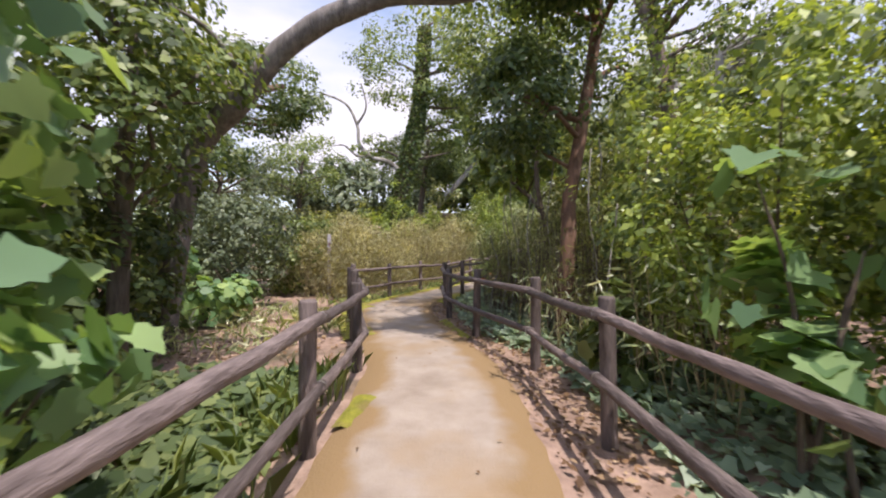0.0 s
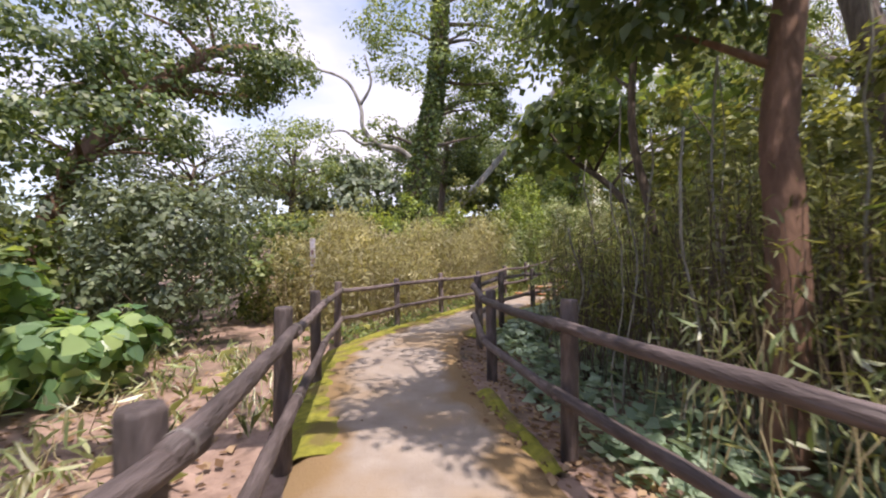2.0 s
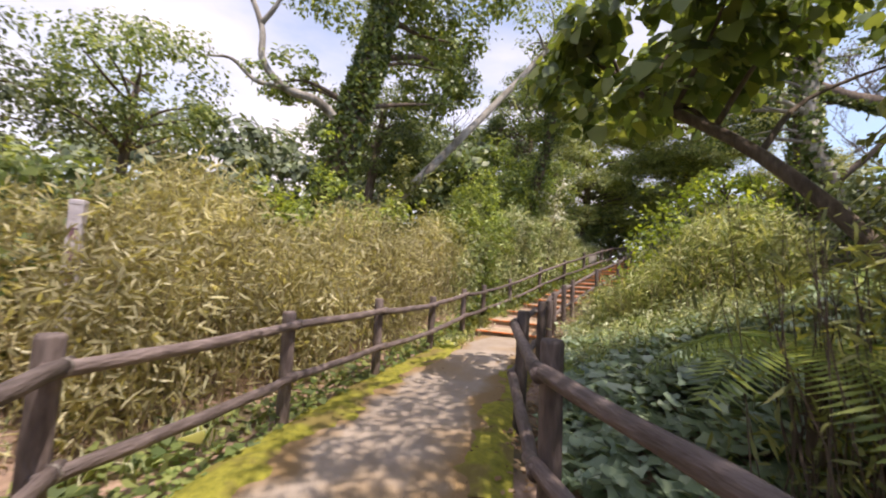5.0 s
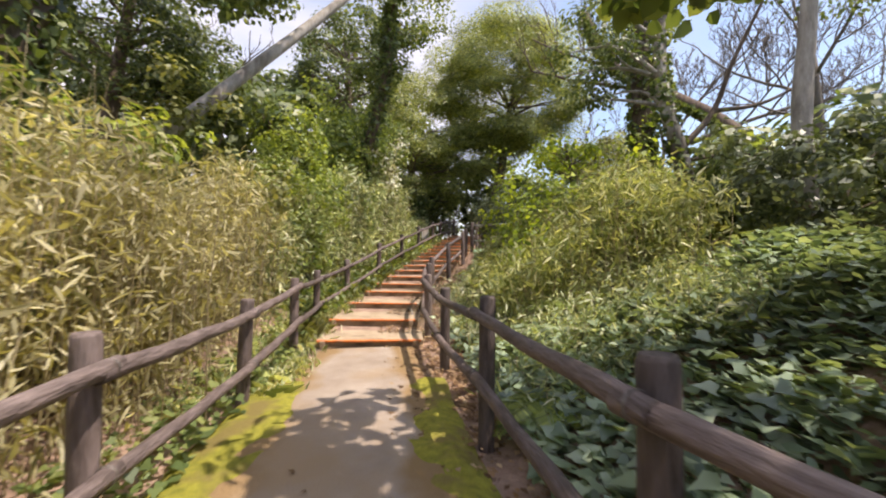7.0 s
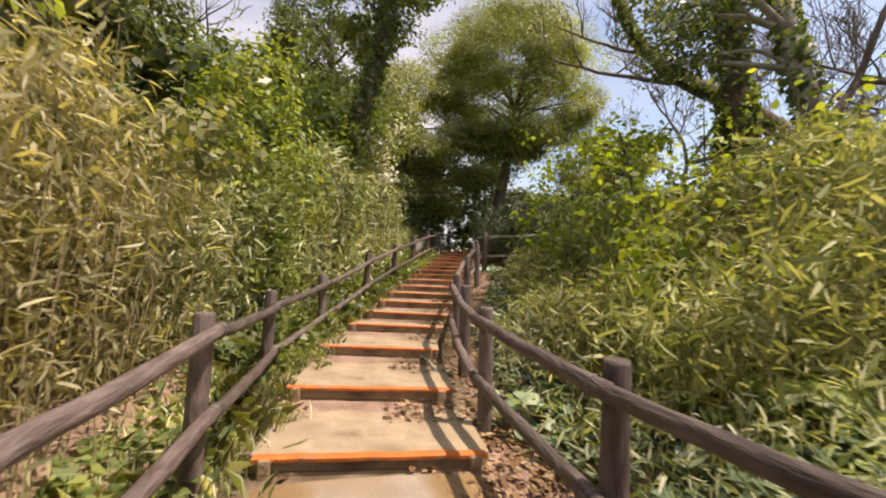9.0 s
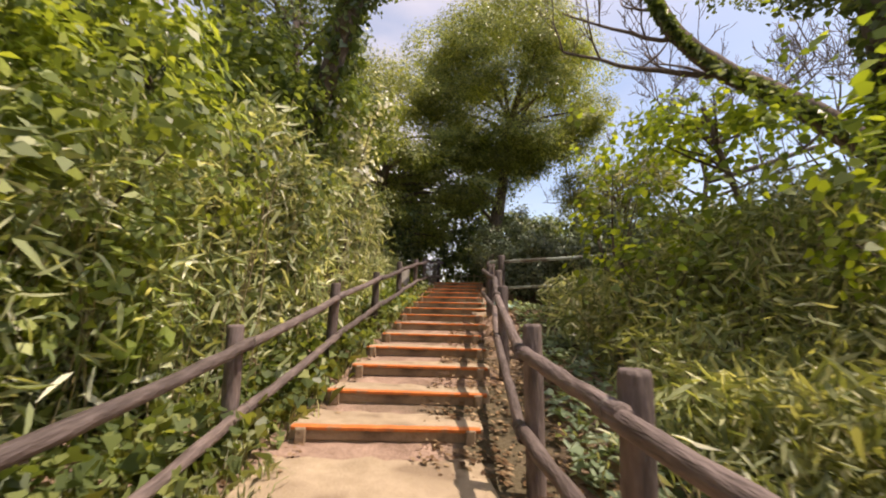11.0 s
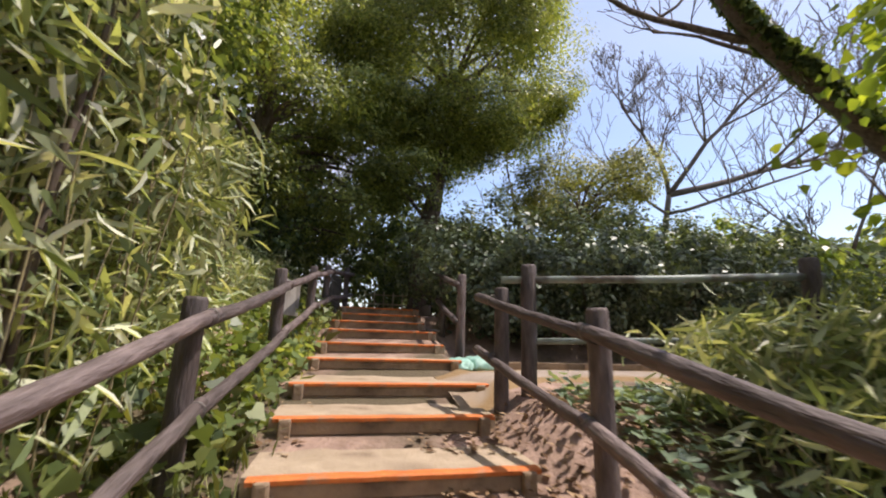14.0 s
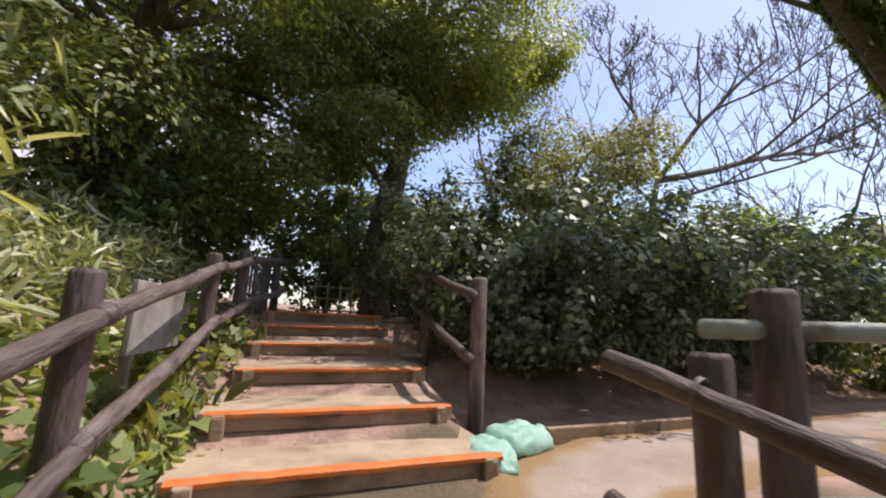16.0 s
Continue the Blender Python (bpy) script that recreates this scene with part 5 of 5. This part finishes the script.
make_bare_tree("bare dark branches behind the evergreen tree", [(18.0, 25.0, 0), (17.9, 24.8, 4.0), (17.6, 24.2, 5.6)], 0.14,
               [(0.9, (0.6, -1.4, 1.0), 5.6, 0.08, 4), (1.0, (0.1, 0.3, 1.0), 3.2, 0.06, 3)], 334, M_DARKTWIG)
make_bare_tree("bare dark branches behind the bamboo grass", [(5.0, 27.5, 0), (5.0, 27.4, 4.0), (4.8, 27.2, 6.0)], 0.2,
               [(0.8, (-0.8, 0, 0.8), 4.0, 0.10, 3), (0.9, (0.6, 0.2, 1.0), 4.0, 0.10, 3), (1.0, (-0.1, 0, 1.0), 4.0, 0.09, 3), (0.7, (1, 0, 0.6), 3.6, 0.08, 3)], 335, M_BARK)
make_bare_tree("bare grey tree at the top of the bank", [(13.5, 13.2, 0), (13.4, 13.3, 4.0), (13.2, 13.4, 6.5)], 0.2,
               [(0.8, (0, 1.0, 0.6), 3.4, 0.05, 4), (0.9, (-0.2, -0.8, 0.8), 3.2, 0.05, 3), (1.0, (0, 0.3, 1.0), 3.2, 0.05, 3), (0.7, (0.1, 0.9, 0.2), 3.0, 0.04, 3)], 336, M_DARKTWIG)


# ---- distant woods ----
def far_wood(label, places, material, seed, size=0.34, per=70):
    rs = np.random.RandomState(seed)
    pts, ways = [], []
    for x, y, r, top in places:
        z = gz(x, y)
        p, _, u = crown_points(rs, (x, y, z + top * 0.5), (r, r, top * 0.5), int(16 * r), per, 0.55, 0.3)
        ways.append(u)
        p[:, 2] = np.maximum(p[:, 2], z + 0.1)
        pts.append(p)
    stuff("distant_trees", leaves("distant_trees", np.concatenate(pts), size, "oval", material, rs, 0.5, outward=np.concatenate(ways)), label, "trees")


far_wood("dull green woodland beyond the clearing", [(-13, 20, 3, 4.5), (-10, 24, 3.5, 5), (-6.5, 25, 3, 5), (-16, 14, 3, 4.5), (-3.5, 27, 3.4, 5.5), (-12, 9, 3, 5), (-9, 5, 3, 6), (-7, 1.5, 3, 6), (-7, -3, 3, 6)], L_GREY, 401)
far_wood("dense woodland behind the evergreen trees", [(0, 29, 3.4, 5.5), (3.4, 31, 3.4, 6), (7.5, 32, 3.5, 8.5), (12, 32, 3.5, 9.5), (16, 31, 3.5, 6.5), (20, 29, 3, 4.5), (2.5, 26.5, 2.4, 4.8)], L_DARK, 402)
far_wood("low woodland beyond the hedge", [(18.0, 18.6, 1.8, 2.3), (18.6, 21.4, 2, 2.6), (19.5, 26, 2.4, 3.4), (23, 24, 3, 3.4), (24, 19, 3, 3.0), (23, 14, 3, 3.0), (20, 10, 3, 3.4), (15, 8.5, 3, 4), (12, 6.0, 3, 6), (12.5, 11.2, 2.4, 3.4), (11.4, 14.4, 2.0, 2.6), (14.6, 11.0, 2.4, 3.2), (9.5, 5.2, 3, 7), (8.0, 1.5, 3, 7), (7.5, -3, 3, 7)], L_MID, 403)
far_wood("woodland closing the path behind", [(-3.5, -7, 2.5, 7), (3.5, -8, 2.6, 7), (0, -13, 3, 8)], L_MID, 404)


# ---- small things ----
def make_bag(label, x, y, z, turn, sx, sy, sz, seed):
    bm = bmesh.new()
    bmesh.ops.create_icosphere(bm, subdivisions=4, radius=1)
    noise_o = seed * 7.3
    for v in bm.verts:
        c = v.co.copy()
        k = max(0.7, max(abs(c.x), abs(c.y)) / max(1e-4, math.hypot(c.x, c.y)))
        v.co.x, v.co.y = c.x / k ** 0.6 * sx, c.y / k ** 0.6 * sy
        v.co.z = (abs(c.z) ** 0.8 * (1 if c.z > 0 else -0.25)) * sz + 0.03 * noise.noise(c * 2.2 + Vector((noise_o, 0, 0))) + 0.012 * noise.noise(c * 7 + Vector((noise_o, 1, 0)))
    ob = thing("sandbag", label, "sandbag", "sandbags at the landing", at=(x, y, z), turn=turn)
    for f in bm.faces:
        f.smooth = True
    part("sack", bm, M_BAG, ob)
    v, f = tube([(sx * 0.9, 0, sz * 0.3), (sx * 1.06, 0.01, sz * 0.36), (sx * 1.16, 0.03, sz * 0.28)], [0.05, 0.022, 0.055], 10, 0.1, random.Random(seed))
    child("neck", mesh_from("neck", v, f, M_BAG, True), ob, "gathered sack neck")


make_bag("pale green filled sandbag slumped against the step", 9.12, 21.98, 1.53, 20, 0.22, 0.16, 0.12, 1)
make_bag("pale green filled sandbag slumped against the post", 9.55, 21.9, 1.53, -30, 0.24, 0.17, 0.14, 2)


def make_board():
    ob = thing("notice_board", "weathered grey board leaning behind the fence", "board", at=(8.45, 24.02, gz(8.45, 24.02)), turn=37)
    mid = 2.27 - gz(8.45, 24.02)
    part("panel", box_bm(0.8, 0.03, 0.42, 0.006, (0, 0, mid)), M_BOARD, ob)
    for x in (-0.26, 0.26):
        part("leg", box_bm(0.05, 0.05, mid + 0.3, 0.006, (x, 0.04, mid / 2 - 0.05)), M_PICKET, ob)


make_board()


def make_edging():
    ob = thing("path_edging", "low dark timber edging along the side path", "edging")
    pts = [Vector((9.85, 21.75, 0)), Vector((10.6, 20.95, 0)), Vector((11.35, 20.2, 0))]
    for a, b in zip(pts, pts[1:]):
        d = b - a
        m = Matrix.Translation((*(a.lerp(b, 0.5)).xy, gz(*a.lerp(b, 0.5).xy) + 0.05)) @ pose(0, 0, 0, 0, 0, math.degrees(math.atan2(d.y, d.x)))
        part("board", box_bm(d.length - 0.01, 0.06, 0.14, 0.01), M_RISER, ob, "", m)


make_edging()


def make_marker():
    x, y = -3.25, 11.6
    ob = thing("marker_pole", "faded white and purple square marker pole", "pole", at=(x, y, gz(x, y)), turn=15)
    part("shaft", box_bm(0.10, 0.10, 1.85, 0.01, (0, 0, 0.82)), M_MARKER, ob)
    part("cap", box_bm(0.106, 0.106, 0.05, 0.012, (0, 0, 1.76)), M_MARKER, ob)
    for k in range(4):
        part("mark", box_bm(0.05, 0.006, 0.10, 0.001, (0, -0.052, 1.5 - 0.17 * k)), M_LETTER, ob, "illegible faded marking")


make_marker()


def make_picket_fence():
    ob = thing("picket_fence", "weathered grey picket fence at the head of the steps", "fence")
    a, b = Vector((11.0, 26.1, 2.2)), Vector((13.0, 27.6, 2.25))
    n = 11
    for k in range(n):
        p = a.lerp(b, k / (n - 1))
        part("picket", box_bm(0.07, 0.03, 1.05, 0.008, (0, 0, 0.47)), M_PICKET, ob, "", Matrix.Translation(p) @ pose(0, 0, 0, 0, (k * 37 % 7 - 3) * 0.5, 37))
    for h in (0.35, 0.8):
        v, f = tube([a + Vector((0, 0, h)), b + Vector((0, 0, h))], [0.022, 0.022], 6)
        child("crossbar", mesh_from("crossbar", v, f, M_PICKET), ob)


make_picket_fence()


def make_lattice():
    ob = thing("bamboo_lattice", "low dry bamboo lattice fence across the path end", "fence")
    a, b = Vector((13.3, 27.0, 2.2)), Vector((14.6, 25.5, 2.2))
    for k in range(9):
        p = a.lerp(b, k / 8)
        v, f = tube([p, p + Vector((0, 0, 0.75))], [0.02, 0.02], 7)
        child("cane", mesh_from("cane", v, f, M_BAMBOO, True), ob)
    for h in (0.18, 0.42, 0.66):
        v, f = tube([a + Vector((0, 0, h)), b + Vector((0, 0, h))], [0.02, 0.02], 7)
        child("cane", mesh_from("cane", v, f, M_BAMBOO, True), ob)


make_lattice()


def make_fallen(label, pts, r, seed):
    rng = random.Random(seed)
    x, y, _ = pts[0]
    ob = thing("fallen_branch", label, "branch")
    v, f = tube(curve_points([(px, py, gz(px, py) + h) for px, py, h in pts], 5), [r * (1 - 0.03 * k) for k in range(5 * (len(pts) - 1) + 1)], 7, 0.12, rng)
    child("stick", mesh_from("stick", v, f, M_PALEBARK, True), ob)


make_fallen("pale broken branch lying beside the steps", [(10.35, 23.2, 0.03), (10.7, 23.1, 0.06), (11.1, 23.2, 0.1)], 0.025, 1)
make_fallen("dry stick leaning by the fence", [(3.3, 16.9, 0.03), (3.6, 17.4, 0.04), (3.7, 17.9, 0.02)], 0.014, 2)


def make_vine(x, y, z_top, seed):
    rng = random.Random(seed)
    z = gz(x, y)
    ob = thing("vine", "thin pale dead vine hanging behind the fence", "vine", "hanging vines behind the fence", at=(x, y, z))
    n = 9
    pts = [(0.10 * math.sin(k * 0.9 + seed) * rng.uniform(0.4, 1), 0.10 * math.cos(k * 0.7 + seed) * rng.uniform(0.4, 1), -0.02 + (z_top + 0.02) * k / (n - 1)) for k in range(n)]
    v, f = tube(curve_points(pts, 3), [rng.uniform(0.006, 0.011)] * (3 * (n - 1) + 1), 6, 0.15, rng)
    child("stem", mesh_from("stem", v, f, M_DRYVINE, True), ob)


M_DRYVINE = mat("dry_vine", (0.20, 0.175, 0.14), (0.36, 0.33, 0.27), 0.9, 10, 0.4, 30)
for k, (x, y, zt) in enumerate([(1.05, 6.7, 1.9), (1.2, 6.9, 2.6), (1.35, 6.3, 2.2), (1.75, 6.6, 2.8), (1.6, 7.4, 2.5), (2.1, 7.1, 2.9), (0.95, 7.6, 1.6), (1.3, 8.2, 2.4), (1.9, 5.2, 2.6), (2.2, 4.4, 2.4), (1.75, 4.2, 1.8), (2.3, 6.0, 2.9)]):
    make_vine(x, y, zt, 500 + k)
